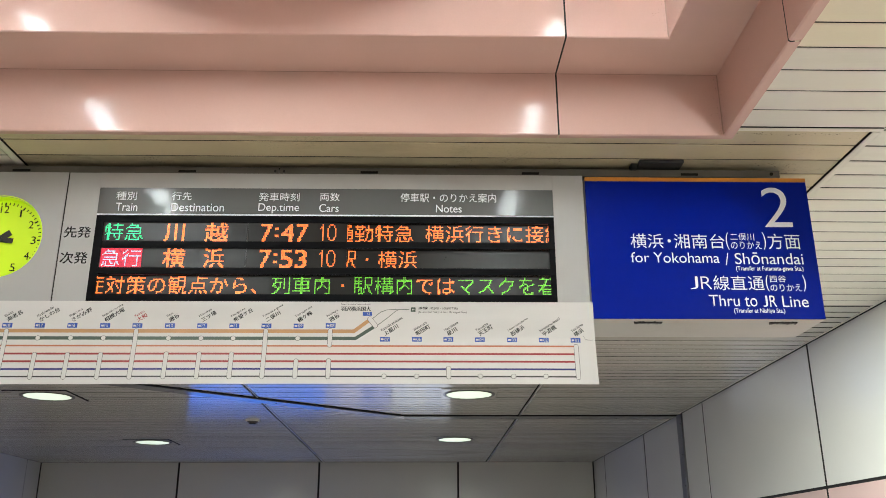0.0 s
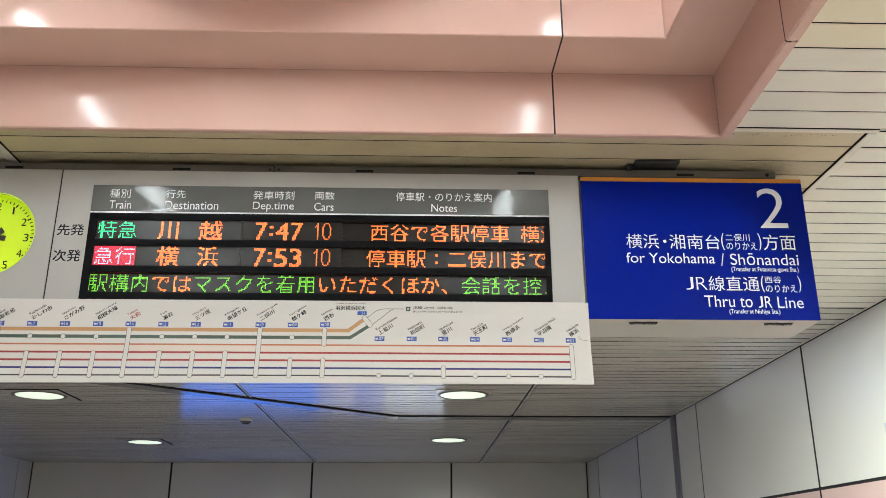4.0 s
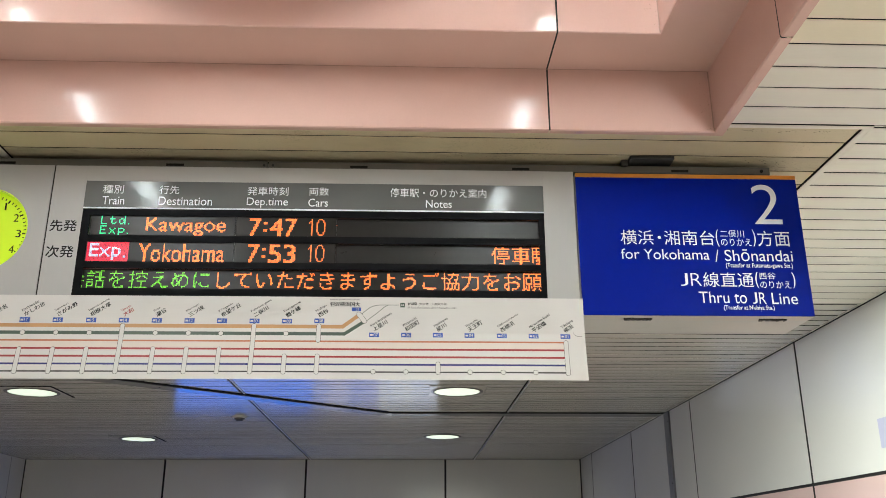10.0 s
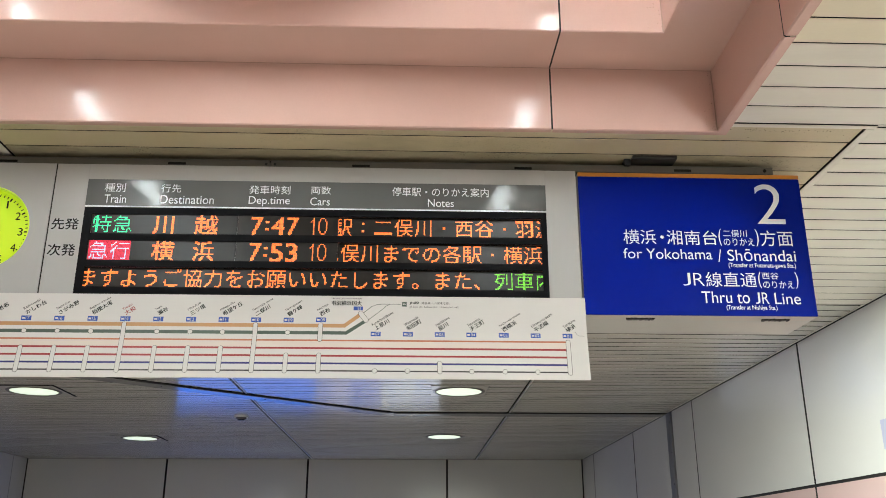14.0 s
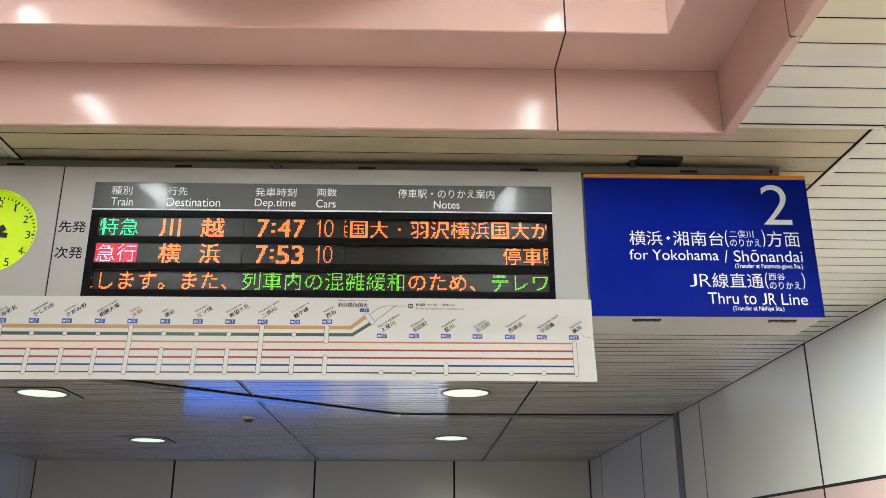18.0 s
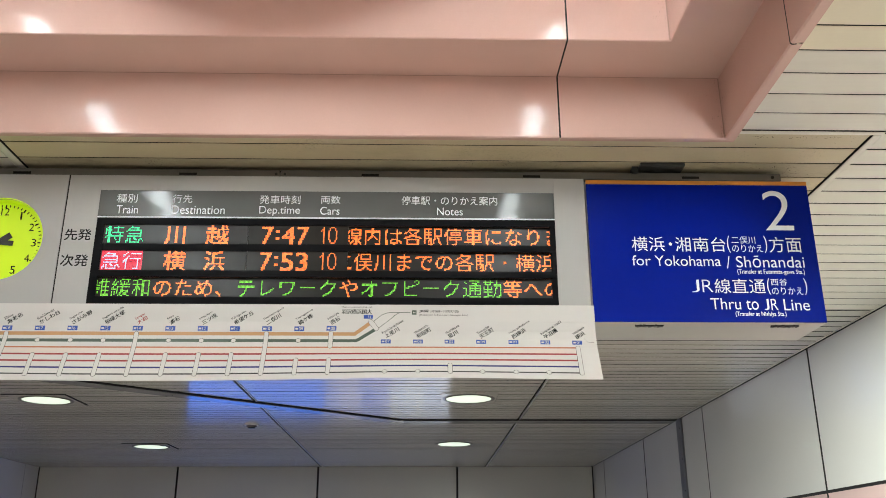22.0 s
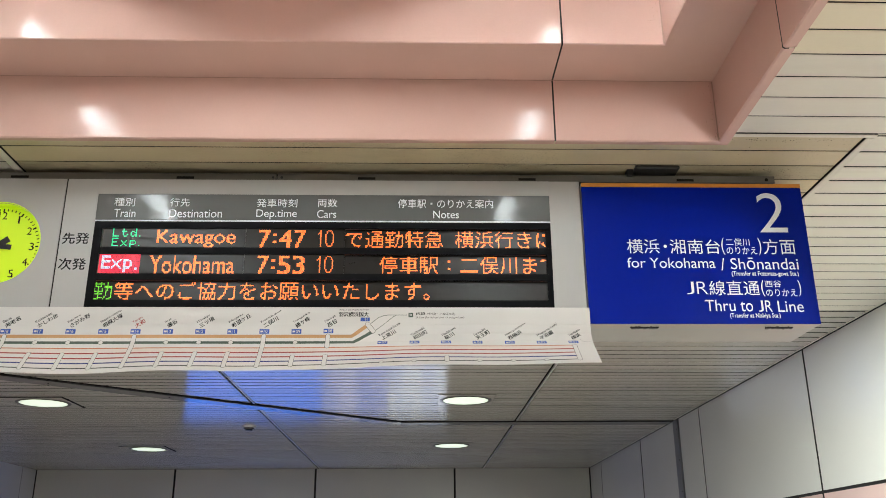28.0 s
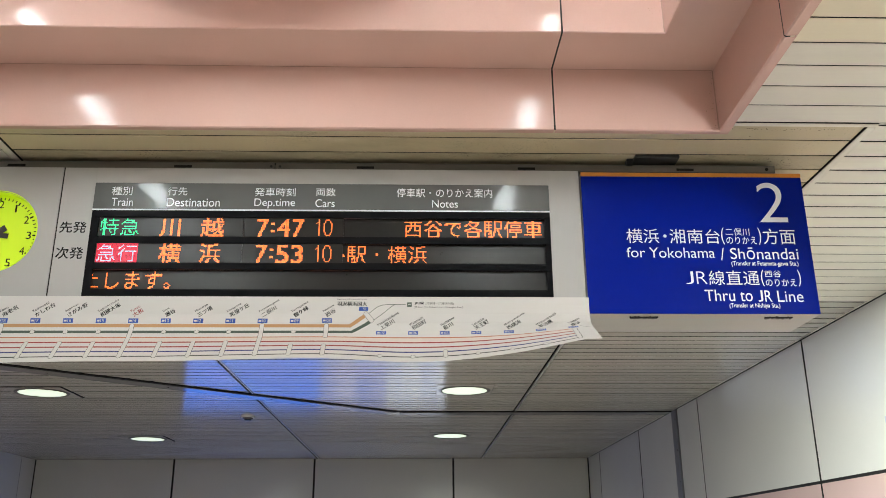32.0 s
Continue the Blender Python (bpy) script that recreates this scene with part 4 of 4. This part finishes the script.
for x in (0.662, 1.085):
    latch = part("latch", boxed(x + 0.002, x + 0.086, Y + 0.032, Y + 0.042, BB - 0.004, BB - 0.0005, bevel=0.001), BLACK, sign, "dark worn latch")
    for k in range(9):
        q = x + 0.004 + k * 0.0095 + rnd.uniform(-0.002, 0.002)
        w = rnd.uniform(0.002, 0.0045)
        part("tooth", boxed(q - w, q + w, Y + 0.027 + rnd.uniform(0, 0.008), Y + 0.042 + rnd.uniform(0, 0.009), BB - 0.0055, BB - 0.0006), BLACK, latch)
    pin = part("pin", boxed(-0.009, 0.009, -0.002, 0.002, -0.0025, 0.0025), BLACK, latch)
    pin.matrix_basis = pose(x + 0.002, Y + 0.036, BB - 0.004, 0, 0, 55)
    for q in (0.030, 0.062):
        part("screw", disc(bmesh.new(), x + q, Y + 0.037, BB - 0.0062, 0.003, 0.003, seg=8), STEEL, latch)


def letters(text, tris):
    """The triangles of a line, sorted into its letters."""
    lo, hi = tris[:, :, 0].min(1), tris[:, :, 0].max(1)
    if ord(text[0]) > 0x3000:
        cell = (hi.max() - lo.min()) / len(text)
        k = np.clip(((lo + hi) / 2 - lo.min()) / cell, 0, len(text) - 1).astype(int)
        return [tris[k == i] for i in range(len(text)) if (k == i).any()]
    out, end = [], None
    for i in np.argsort(lo):
        if end is None or lo[i] > end + 1e-5:
            out.append([])
            end = hi[i]
        out[-1].append(i)
        end = max(end, hi[i])
    return [tris[i] for i in out]


SIGN_TEXT = (
    ("2", 1.0929, 1.1844, 2.5888, 2.7253), ("横浜", 0.6593, 0.7629, 2.5160, 2.5645), ("●", 0.7768, 0.7874, 2.5350, 2.5456), ("湘南台", 0.7970, 0.9575, 2.5156, 2.5640), ("(", 0.9623, 0.9720, 2.5123, 2.5695),
    ("二俣川", 0.9775, 1.0540, 2.5431, 2.5677), ("のりかえ", 0.9772, 1.0749, 2.5147, 2.5391), (")", 1.0805, 1.0902, 2.5129, 2.5701),
    ("方面", 1.0958, 1.1997, 2.5142, 2.5663), ("for", 0.6559, 0.7148, 2.4685, 2.5020), ("Yokohama", 0.7276, 0.9357, 2.4677, 2.5015), ("/", 0.9537, 0.9654, 2.4604, 2.5010), ("Shōnandai", 0.9847, 1.2015, 2.4636, 2.5028),
    ("(Transfer at Futamata-gawa Sta.)", 0.9846, 1.1976, 2.4386, 2.4576), ("J", 0.8358, 0.8600, 2.3820, 2.4228), ("R", 0.8690, 0.9032, 2.3820, 2.4228), ("線直通", 0.9078, 1.0671, 2.3785, 2.4261), ("(", 1.0727, 1.0822, 2.3753, 2.4286),
    ("西谷", 1.0859, 1.1375, 2.4049, 2.4267), ("のりかえ", 1.0860, 1.1833, 2.3755, 2.3991), (")", 1.1892, 1.1987, 2.3757, 2.4291),
    ("Thru", 0.8895, 0.9835, 2.3270, 2.3634), ("to", 0.9997, 1.0386, 2.3262, 2.3580), ("J", 1.0560, 1.0715, 2.3255, 2.3617), ("R", 1.0775, 1.0995, 2.3255, 2.3617), ("Line", 1.1169, 1.1981, 2.3245, 2.3612), ("(Transfer at Nishiya Sta.)", 0.9633, 1.1217, 2.3023, 2.3206))
for s, *b in SIGN_TEXT:
    tris = boxed_text(s, *b, heavy=0.010 if s[:2] == "(T" else -0.006 if s == "2" else -0.012 if s in "JR" and b[2] > 2.37 else 0.0)
    for letter in letters(s, tris):
        tri_object("letter", letter, Y - 0.0012, WHITEINK, sign)


# ---- route map banner: small rigid pieces of printed paper ----
banner = thing("route_map_banner", "white paper route map banner that flaps under the departure board", "banner")
BAN_X0, BAN_X1, BAN_T, BAN_L = -1.365, 0.5262, 2.3365, 0.2575
COLS, ROWS = 36, 8
SHAPES = []          # polygon in banner metres (x, depth below the top edge), ink, layer


def poly(points, ink, layer):
    SHAPES.append((np.array(points, float), ink, layer))


def stroke(points, w, ink, layer):
    for (x0, v0), (x1, v1) in zip(points, points[1:]):
        d = np.array([x1 - x0, v1 - v0])
        n = np.array([-d[1], d[0]]) / np.hypot(*d) * w / 2
        e = d / np.hypot(*d) * w * 0.25
        a, b = np.array([x0, v0]) - e, np.array([x1, v1]) + e
        poly([a + n, b + n, b - n, a - n], ink, layer)


def capsule(x0, v0, x1, v1, r):
    """A station mark: outlined white bar with round ends."""
    d = np.array([x1 - x0, v1 - v0])
    a = math.atan2(d[1], d[0]) if np.hypot(*d) > 1e-6 else math.pi / 2
    for rr, ink, layer in ((r, "grey", 3), (r - 0.0011, "white", 4)):
        pts = [(x1 + rr * math.cos(a + t), v1 + rr * math.sin(a + t)) for t in np.linspace(-math.pi / 2, math.pi / 2, 9)]
        pts += [(x0 + rr * math.cos(a + t), v0 + rr * math.sin(a + t)) for t in np.linspace(math.pi / 2, 1.5 * math.pi, 9)]
        poly(pts, ink, layer)


def printed(text, x0, v0, height, ink="black", angle=0.0, width=None, layer=2, strike=0.0):
    """Text whose lower left corner stands at (x0, v0), turned upwards by an angle."""
    t = glyphs(text)
    lo, hi = t.min((0, 1)), t.max((0, 1))
    sx = sz = height / (hi[1] - lo[1])
    if width:
        sx = width / (hi[0] - lo[0])
    t = (t - lo) * np.array([sx, sz])
    c, s = math.cos(angle), math.sin(angle)
    for d, up in ((-strike, 0.0), (strike, 0.3)) if strike else ((0.0, 0.0),):
        for tri in t:
            poly([(x0 + d + p[0] * c - p[1] * s, v0 - (p[0] * s + p[1] * c)) for p in tri], ink, layer + up)


V_LINE = {"ochre": 0.0925, "green": 0.1150, "salmon": 0.1390, "red1": 0.1640, "red2": 0.1880, "navy": 0.2120, "grey": 0.2350}
END = 0.4666
poly([(-1.365, 0.1400), (END, 0.1400), (END, 0.234), (-1.365, 0.234)], "tint", 0)
for y0, y1 in ((0.1685, 0.1835), (0.1925, 0.234)):
    poly([(-1.365, y0), (END, y0), (END, y1), (-1.365, y1)], "white", 1)
stroke([(-1.365, V_LINE["ochre"]), (-0.2033, V_LINE["ochre"]), (-0.1535, 0.0545)], 0.0115, "ochre", 1)
stroke([(-1.365, V_LINE["green"]), (-0.1975, V_LINE["green"]), (-0.1390, 0.0755)], 0.0105, "green", 1)
for k, w, ink in (("salmon", 0.0052, "salmon"), ("red1", 0.0060, "red"), ("red2", 0.0060, "red"), ("navy", 0.0056, "navy"), ("grey", 0.0044, "grey")):
    stroke([(-1.365, V_LINE[k]), (END, V_LINE[k])], w, ink, 2)
stroke([(-0.1500, 0.0545), (-0.1230, 0.0320), (-0.1060, 0.0255), (-0.0900, 0.0240), (-0.0365, 0.0240)], 0.0016, "green", 2)
stroke([(-0.1330, 0.0740), (-0.1020, 0.0500), (-0.0790, 0.0300), (-0.0680, 0.0242)], 0.0016, "green", 2)
poly([(-0.0315, 0.0310), (-0.0175, 0.0310), (-0.0175, 0.0170), (-0.0315, 0.0170)], "green", 1)
poly([(-0.0280, 0.0262), (-0.0250, 0.0262), (-0.0250, 0.0218), (-0.0280, 0.0218)], "white", 3)
poly([(-0.0240, 0.0262), (-0.0210, 0.0262), (-0.0210, 0.0218), (-0.0240, 0.0218)], "white", 3)
TILT = radians(33)
STATIONS = (
    (-1.2390, "海老名", "Ebina", 0.076), (-1.1425, "かしわ台", "Kashiwadai", 0.076), (-1.0460, "さがみ野", "Sagamino", 0.076), (-0.9485, "相模大塚", "Sagami-otsuka", 0.076),
    (-0.8525, "大和", "Yamato", 0.076), (-0.7555, "瀬谷", "Seya", 0.076), (-0.6590, "三ツ境", "Mitsukyo", 0.076), (-0.5628, "希望ケ丘", "Kibogaoka", 0.076),
    (-0.4665, "二俣川", "Futamata-gawa", 0.076), (-0.3700, "鶴ケ峰", "Tsurugamine", 0.076), (-0.2735, "西谷", "Nishiya", 0.0745),
    (-0.1090, "上星川", "Kami-hoshikawa", 0.1175), (-0.0128, "和田町", "Wadamachi", 0.1175), (0.0820, "星川", "Hoshikawa", 0.1175), (0.1770, "天王町", "Tennocho", 0.1180),
    (0.2744, "西横浜", "Nishi-yokohama", 0.1185), (0.3704, "平沼橋", "Hiranuma-bashi", 0.1190), (0.4666, "横浜", "Yokohama", 0.1195))
for k, (x, kanji, roman, v) in enumerate(STATIONS):
    ink = "red" if kanji == "大和" else "black"
    printed(kanji, x + 0.0010, v - 0.0105, 0.0142, ink, TILT, width=0.0160 * len(kanji), strike=0.00044)
    printed(roman, x - 0.0092, v - 0.0250, 0.0082, ink, TILT, width=0.0053 * len(roman), strike=0.00013)
    poly([(x - 0.0148, v + 0.0072), (x + 0.0148, v + 0.0072), (x + 0.0148, v - 0.0072), (x - 0.0148, v - 0.0072)], "badge", 1)
    printed("%02d" % (18 - k), x - 0.0015, v + 0.0048, 0.0096, "white", layer=3)
    poly([(x - 0.0120, v + 0.0030), (x - 0.0040, v + 0.0030), (x - 0.0040, v - 0.0026), (x - 0.0120, v - 0.0026)], "white", 2)
poly([(-0.1775, 0.0440), (-0.1495, 0.0440), (-0.1495, 0.0322), (-0.1775, 0.0322)], "badge", 1)
printed("51", -0.1650, 0.0422, 0.0080, "white", layer=3)
printed("羽沢横浜国大", -0.2440, 0.0292, 0.0145, "black", width=0.0905, strike=0.0005)
printed("Hazawa yokohama-kokudai", -0.2440, 0.0110, 0.0058, "grey", width=0.0900)
printed("JR線", -0.0095, 0.0250, 0.0105, "black", width=0.0290, strike=0.0003)
printed("(埼京線・川越線方面)", 0.0250, 0.0250, 0.0088, "black", width=0.0860)
printed("JR Line (for Saikyo Line・Kawagoe Line)", -0.0095, 0.0362, 0.0075, "grey", width=0.1480)
for x, tops in ((-1.2383, ((0.0925, 0.2370),)), (-1.1423, ((0.1665, 0.2370),)), (-1.0455, ((0.1665, 0.2370),)), (-0.9485, ((0.1665, 0.2370),)), (-0.8540, ((0.0925, 0.2370),)),
                (-0.7555, ((0.1650, 0.2365),)), (-0.6585, ((0.1650, 0.2365),)), (-0.5630, ((0.1650, 0.2365),)), (-0.4672, ((0.0910, 0.2365),)), (-0.3706, ((0.1865, 0.2365),)),
                (-0.2742, ((0.0905, 0.1365), (0.1860, 0.2365))), (0.0818, ((0.2090, 0.2360),)), (0.4667, ((0.1390, 0.2370),))):
    for v0, v1 in tops:
        capsule(x, v0, x, v1, 0.0072)
for x in (-1.1423, -1.0455, -0.9485, -0.7555, -0.6585, -0.5630, -0.3706):
    capsule(x, 0.1150, x, 0.1151, 0.0078)
for x in (-0.1087, -0.0129, 0.1758, 0.2740, 0.3702):
    capsule(x, 0.2342, x, 0.2343, 0.0078)
capsule(-0.1555, 0.0537, -0.1388, 0.0748, 0.0078)
stroke([(0.4900, 0.1060), (0.4960, 0.1150), (0.5040, 0.1190), (0.5180, 0.1190)], 0.0009, "grey", 1)


def clipped(p, x0, x1, v0, v1):
    for axis, lim, sign in ((0, x0, 1), (0, x1, -1), (1, v0, 1), (1, v1, -1)):
        if len(p) == 0:
            return p
        out = []
        for i in range(len(p)):
            a, b = p[i - 1], p[i]
            da, db = sign * (a[axis] - lim), sign * (b[axis] - lim)
            if (da >= 0) != (db >= 0):
                t = da / (da - db)
                out.append((a[0] + (b[0] - a[0]) * t, a[1] + (b[1] - a[1]) * t))
            if db >= 0:
                out.append(b)
        p = out
    return p


INKS = list(INK)
TOP_V = 0.024                      # the taped upper strip stays still
CW, CH = (BAN_X1 - BAN_X0) / COLS, (BAN_L - TOP_V) / ROWS


def paper_piece(x0, x1, v0, v1, ox, ov, over, lift, under=0.0004):
    """A piece of the printed sheet, with its origin at (ox, ov); it runs a little under its neighbours."""
    ob = part("paper_piece", boxed(x0 - ox - over, x1 - ox + over, lift, lift + 0.0004, -(v1 - ov) - under, -(v0 - ov) + under), PAPER, banner)
    verts, faces, inks = [], [], []
    for pts, ink, layer in SHAPES:
        lo, hi = pts.min(0), pts.max(0)
        if hi[0] < x0 - over or lo[0] > x1 + over or hi[1] < v0 - under or lo[1] > v1 + under:
            continue
        q = clipped([tuple(p) for p in pts], x0 - over, x1 + over, v0 - under, v1 + under)
        if len(q) < 3:
            continue
        area = sum(q[i - 1][0] * q[i][1] - q[i][0] * q[i - 1][1] for i in range(len(q)))
        faces.append(range(len(verts), len(verts) + len(q)))
        verts += [(p[0] - ox, lift - 0.00025 - 0.00022 * layer, -(p[1] - ov)) for p in (q[::-1] if area > 0 else q)]
        inks.append(INKS.index(ink))
    if faces:
        me = bpy.data.meshes.new("map_print")
        me.from_pydata(verts, [], faces)
        for m in INK.values():
            me.materials.append(m)
        me.polygons.foreach_set("material_index", inks)
        pr = new("map_print", me)
        pr.parent = ob
        tagged(pr, kind="stuff")
    return ob


ALL_SHAPES = SHAPES
paper = {}
upper = paper_piece(BAN_X0, BAN_X1, 0.0, TOP_V, 0.0, 0.0, 0.0, 0.0)
upper.name = "upper_strip"
upper.location = (0, Y - 0.0045, BAN_T)
for c in range(COLS):
    x0 = BAN_X0 + c * CW
    SHAPES = [s for s in ALL_SHAPES if s[0][:, 0].max() > x0 - 0.01 and s[0][:, 0].min() < x0 + CW + 0.01]
    for r in range(ROWS):
        v0 = TOP_V + r * CH
        edge = 0.0 if c == COLS - 1 else 0.0016
        paper[c, r] = paper_piece(x0, x0 + CW, v0, v0 + CH, x0 + CW / 2, v0 + CH / 2, edge, ((c % 2) + 2 * (r % 2)) * 0.00005)

bpy.data.objects.remove(font_object)


# ---- motion of the banner, the plates and the running text ----
# swing of the lower part of the banner in radians: seconds, then eight stations along its width
SWING_X = (-1.24, -1.0, -0.75, -0.5, -0.25, 0.0, 0.25, 0.48)
SWING_CALM = (
    (0.0, 0.12, 0.13, 0.15, 0.16, 0.16, 0.15, 0.15, 0.14), (19.5, 0.16, 0.17, 0.17, 0.18, 0.18, 0.17, 0.17, 0.16),
    (20.0, 0.21, 0.16, 0.12, 0.13, 0.15, 0.16, 0.12, 0.09), (20.5, 0.45, 0.50, 0.55, 0.55, 0.55, 0.56, 0.52, 0.40),
    (21.0, 0.60, 0.54, 0.46, 0.42, 0.42, 0.42, 0.43, 0.43), (21.5, 0.47, 0.48, 0.44, 0.41, 0.40, 0.40, 0.41, 0.39),
    (22.0, 0.44, 0.41, 0.41, 0.44, 0.49, 0.53, 0.51, 0.48), (22.5, 0.47, 0.47, 0.51, 0.52, 0.53, 0.61, 0.60, 0.60),
    (23.0, 0.42, 0.43, 0.52, 0.57, 0.60, 0.68, 0.75, 0.72), (23.5, 0.43, 0.44, 0.51, 0.59, 0.71, 0.78, 0.85, 0.84),
    (24.0, 0.48, 0.53, 0.59, 0.66, 0.71, 0.70, 0.65, 0.66), (24.5, 0.43, 0.49, 0.59, 0.66, 0.67, 0.62, 0.55, 0.70))
SWING_RISING = (
    (25.0, 0.45, 0.46, 0.55, 0.65, 0.75, 0.82, 0.86, 0.85), (25.5, 0.54, 0.47, 0.50, 0.62, 0.77, 0.89, 0.93, 0.85),
    (27.5, 0.78, 0.73, 0.70, 0.68, 0.70, 0.85, 0.99, 1.02), (27.7, 0.66, 0.70, 0.82, 0.88, 0.89, 0.87, 0.83, 0.64),
    (28.0, 0.77, 0.70, 0.78, 0.77, 0.81, 0.88, 0.88, 0.91), (28.2, 0.86, 0.83, 0.83, 0.88, 0.94, 0.87, 0.92, 0.98),
    (28.5, 0.67, 0.54, 0.55, 0.69, 0.83, 0.91, 0.91, 1.00), (28.7, 0.55, 0.62, 0.72, 0.85, 0.94, 0.99, 1.03, 1.06),
    (29.0, 0.61, 0.65, 0.79, 0.88, 0.92, 0.91, 0.97, 1.03), (29.2, 0.58, 0.66, 0.78, 0.89, 0.94, 1.00, 1.10, 1.22))
SWING_GUSTS = (
    (29.5, 0.83, 0.84, 0.93, 0.98, 0.94, 0.99, 0.89, 0.67), (29.7, 0.72, 0.79, 0.87, 0.91, 0.91, 0.88, 0.79, 0.97),
    (30.0, 0.72, 0.79, 0.86, 0.80, 0.74, 0.91, 1.12, 1.13), (30.2, 0.63, 0.55, 0.36, 0.42, 0.60, 0.72, 0.70, 0.74),
    (30.5, 0.43, 0.53, 0.65, 0.78, 0.88, 0.94, 0.97, 0.97), (30.7, 0.24, 0.38, 0.50, 0.62, 0.74, 0.92, 1.18, 1.26),
    (31.0, 0.61, 0.69, 0.83, 0.96, 1.03, 1.06, 1.02, 1.16), (31.2, 0.57, 0.60, 0.65, 0.84, 0.97, 1.07, 1.24, 1.31),
    (31.5, 0.59, 0.66, 0.76, 0.85, 0.86, 0.83, 0.85, 1.00), (31.7, 0.66, 0.70, 0.81, 0.90, 0.92, 0.84, 0.75, 0.72),
    (32.0, 0.70, 0.74, 0.75, 0.79, 0.81, 0.73, 0.88, 1.08))
SWING = SWING_CALM + SWING_RISING + SWING_GUSTS


def smooth_between(xs, ys, x):
    """A smooth curve through the points, flat at its ends."""
    if x <= xs[0]:
        return ys[0]
    if x >= xs[-1]:
        return ys[-1]
    i = max(k for k in range(len(xs) - 1) if xs[k] <= x)
    slope = [(ys[min(k + 1, len(xs) - 1)] - ys[max(k - 1, 0)]) / (xs[min(k + 1, len(xs) - 1)] - xs[max(k - 1, 0)]) for k in (i, i + 1)]
    h = xs[i + 1] - xs[i]
    u = (x - xs[i]) / h
    return ((2 * u ** 3 - 3 * u ** 2 + 1) * ys[i] + (u ** 3 - 2 * u ** 2 + u) * h * slope[0]
            + (3 * u ** 2 - 2 * u ** 3) * ys[i + 1] + (u ** 3 - u ** 2) * h * slope[1])


STEP = 0.004


def hanging(x, swing):
    """The sheet's line at x from its top down: y and z every few millimetres."""
    top = smooth_between(SWING_X, swing, x)
    k = min(1.0, max(0.0, (top - 0.75) / 0.45))
    begin = 0.05 - 0.036 * k * k * (3 - 2 * k)
    y, z = Y - 0.0045, BAN_T
    out = [(y, z)]
    for k in range(70):
        u = min(1.0, max(0.0, ((k + 0.5) * STEP - begin) / 0.11))
        a = top * u * u * (3 - 2 * u)
        y, z = y - STEP * math.sin(a), z - STEP * math.cos(a)
        out.append((y, z))
    return out


def on_line(line, v):
    k = min(len(line) - 2, int(v / STEP))
    u = v / STEP - k
    return line[k][0] * (1 - u) + line[k + 1][0] * u, line[k][1] * (1 - u) + line[k + 1][1] * u


def banner_rows(c):
    """The poses of a column's pieces, time by time: each lies on the sheet, along its slope."""
    x = BAN_X0 + (c + 0.5) * CW
    out = [[] for _ in range(ROWS)]
    for t, *swing in SWING:
        left, mid, right = (hanging(x + d * CW / 2, swing) for d in (-1, 0, 1))
        for r in range(ROWS):
            v = TOP_V + (r + 0.5) * CH
            y, z = on_line(mid, v)
            a, b = on_line(left, v), on_line(right, v)
            ex = Vector((CW, b[0] - a[0], b[1] - a[1])).normalized()
            u, w = on_line(mid, v - CH / 2), on_line(mid, v + CH / 2)
            ez = Vector((0, u[0] - w[0], u[1] - w[1]))
            ez = (ez - ex * ez.dot(ex)).normalized()
            ey = ez.cross(ex)
            m = Matrix((ex, ey, ez)).transposed().to_4x4()
            m.translation = (x, y, z)
            out[r].append((t, m))
    return out


def motions():
    for c in range(COLS):
        for r, rows in enumerate(banner_rows(c)):
            walk(paper[c, r], rows)
    # the plates turn over between Japanese and English
    for plate, z in zip(flips, ROW_Z):
        rows, a = [(0.0, pose(LED_X, Y + 0.0065, z))], 0
        for t in (8.25, 13.25, 23.25, 28.25):
            for k in range(4):
                rows.append((t + 0.0334 * k, pose(LED_X, Y + 0.0065, z, a + 60 * k)))
            a += 180
        rows.append((DURATION, pose(LED_X, Y + 0.0065, z, a)))
        walk(plate, rows)
    # characters wait behind the frame, cross their window at an even pace and stop behind the cover
    for ob, row, x0, left, right in running:
        wait, rest = right + 9.0, left - 26.0
        at = lambda t: x0 - SPEED * t
        start = math.ceil(max(0.0, (x0 - wait) / SPEED) * FPS) / FPS
        stop = math.floor(min(DURATION, (x0 - rest) / SPEED) * FPS) / FPS
        times = {0.0, start, stop, round((start + stop) / 2 * FPS) / FPS, DURATION}
        for k in range(1, 7):
            times |= {min(start + k / FPS, stop), max(stop - k / FPS, start)}
        times = sorted(times)
        rows = []
        for t in times:
            q = at(min(max(t, start), stop))
            if rows and frame(rows[-1][0]) == frame(t):
                continue
            rows.append((t, pose(LED_X + q * DOT, RUN_Y, ROW_Z[row] - H8)))
        if len(rows) == 1:
            rows.append((DURATION, rows[0][1]))
        walk(ob, rows)


motions()
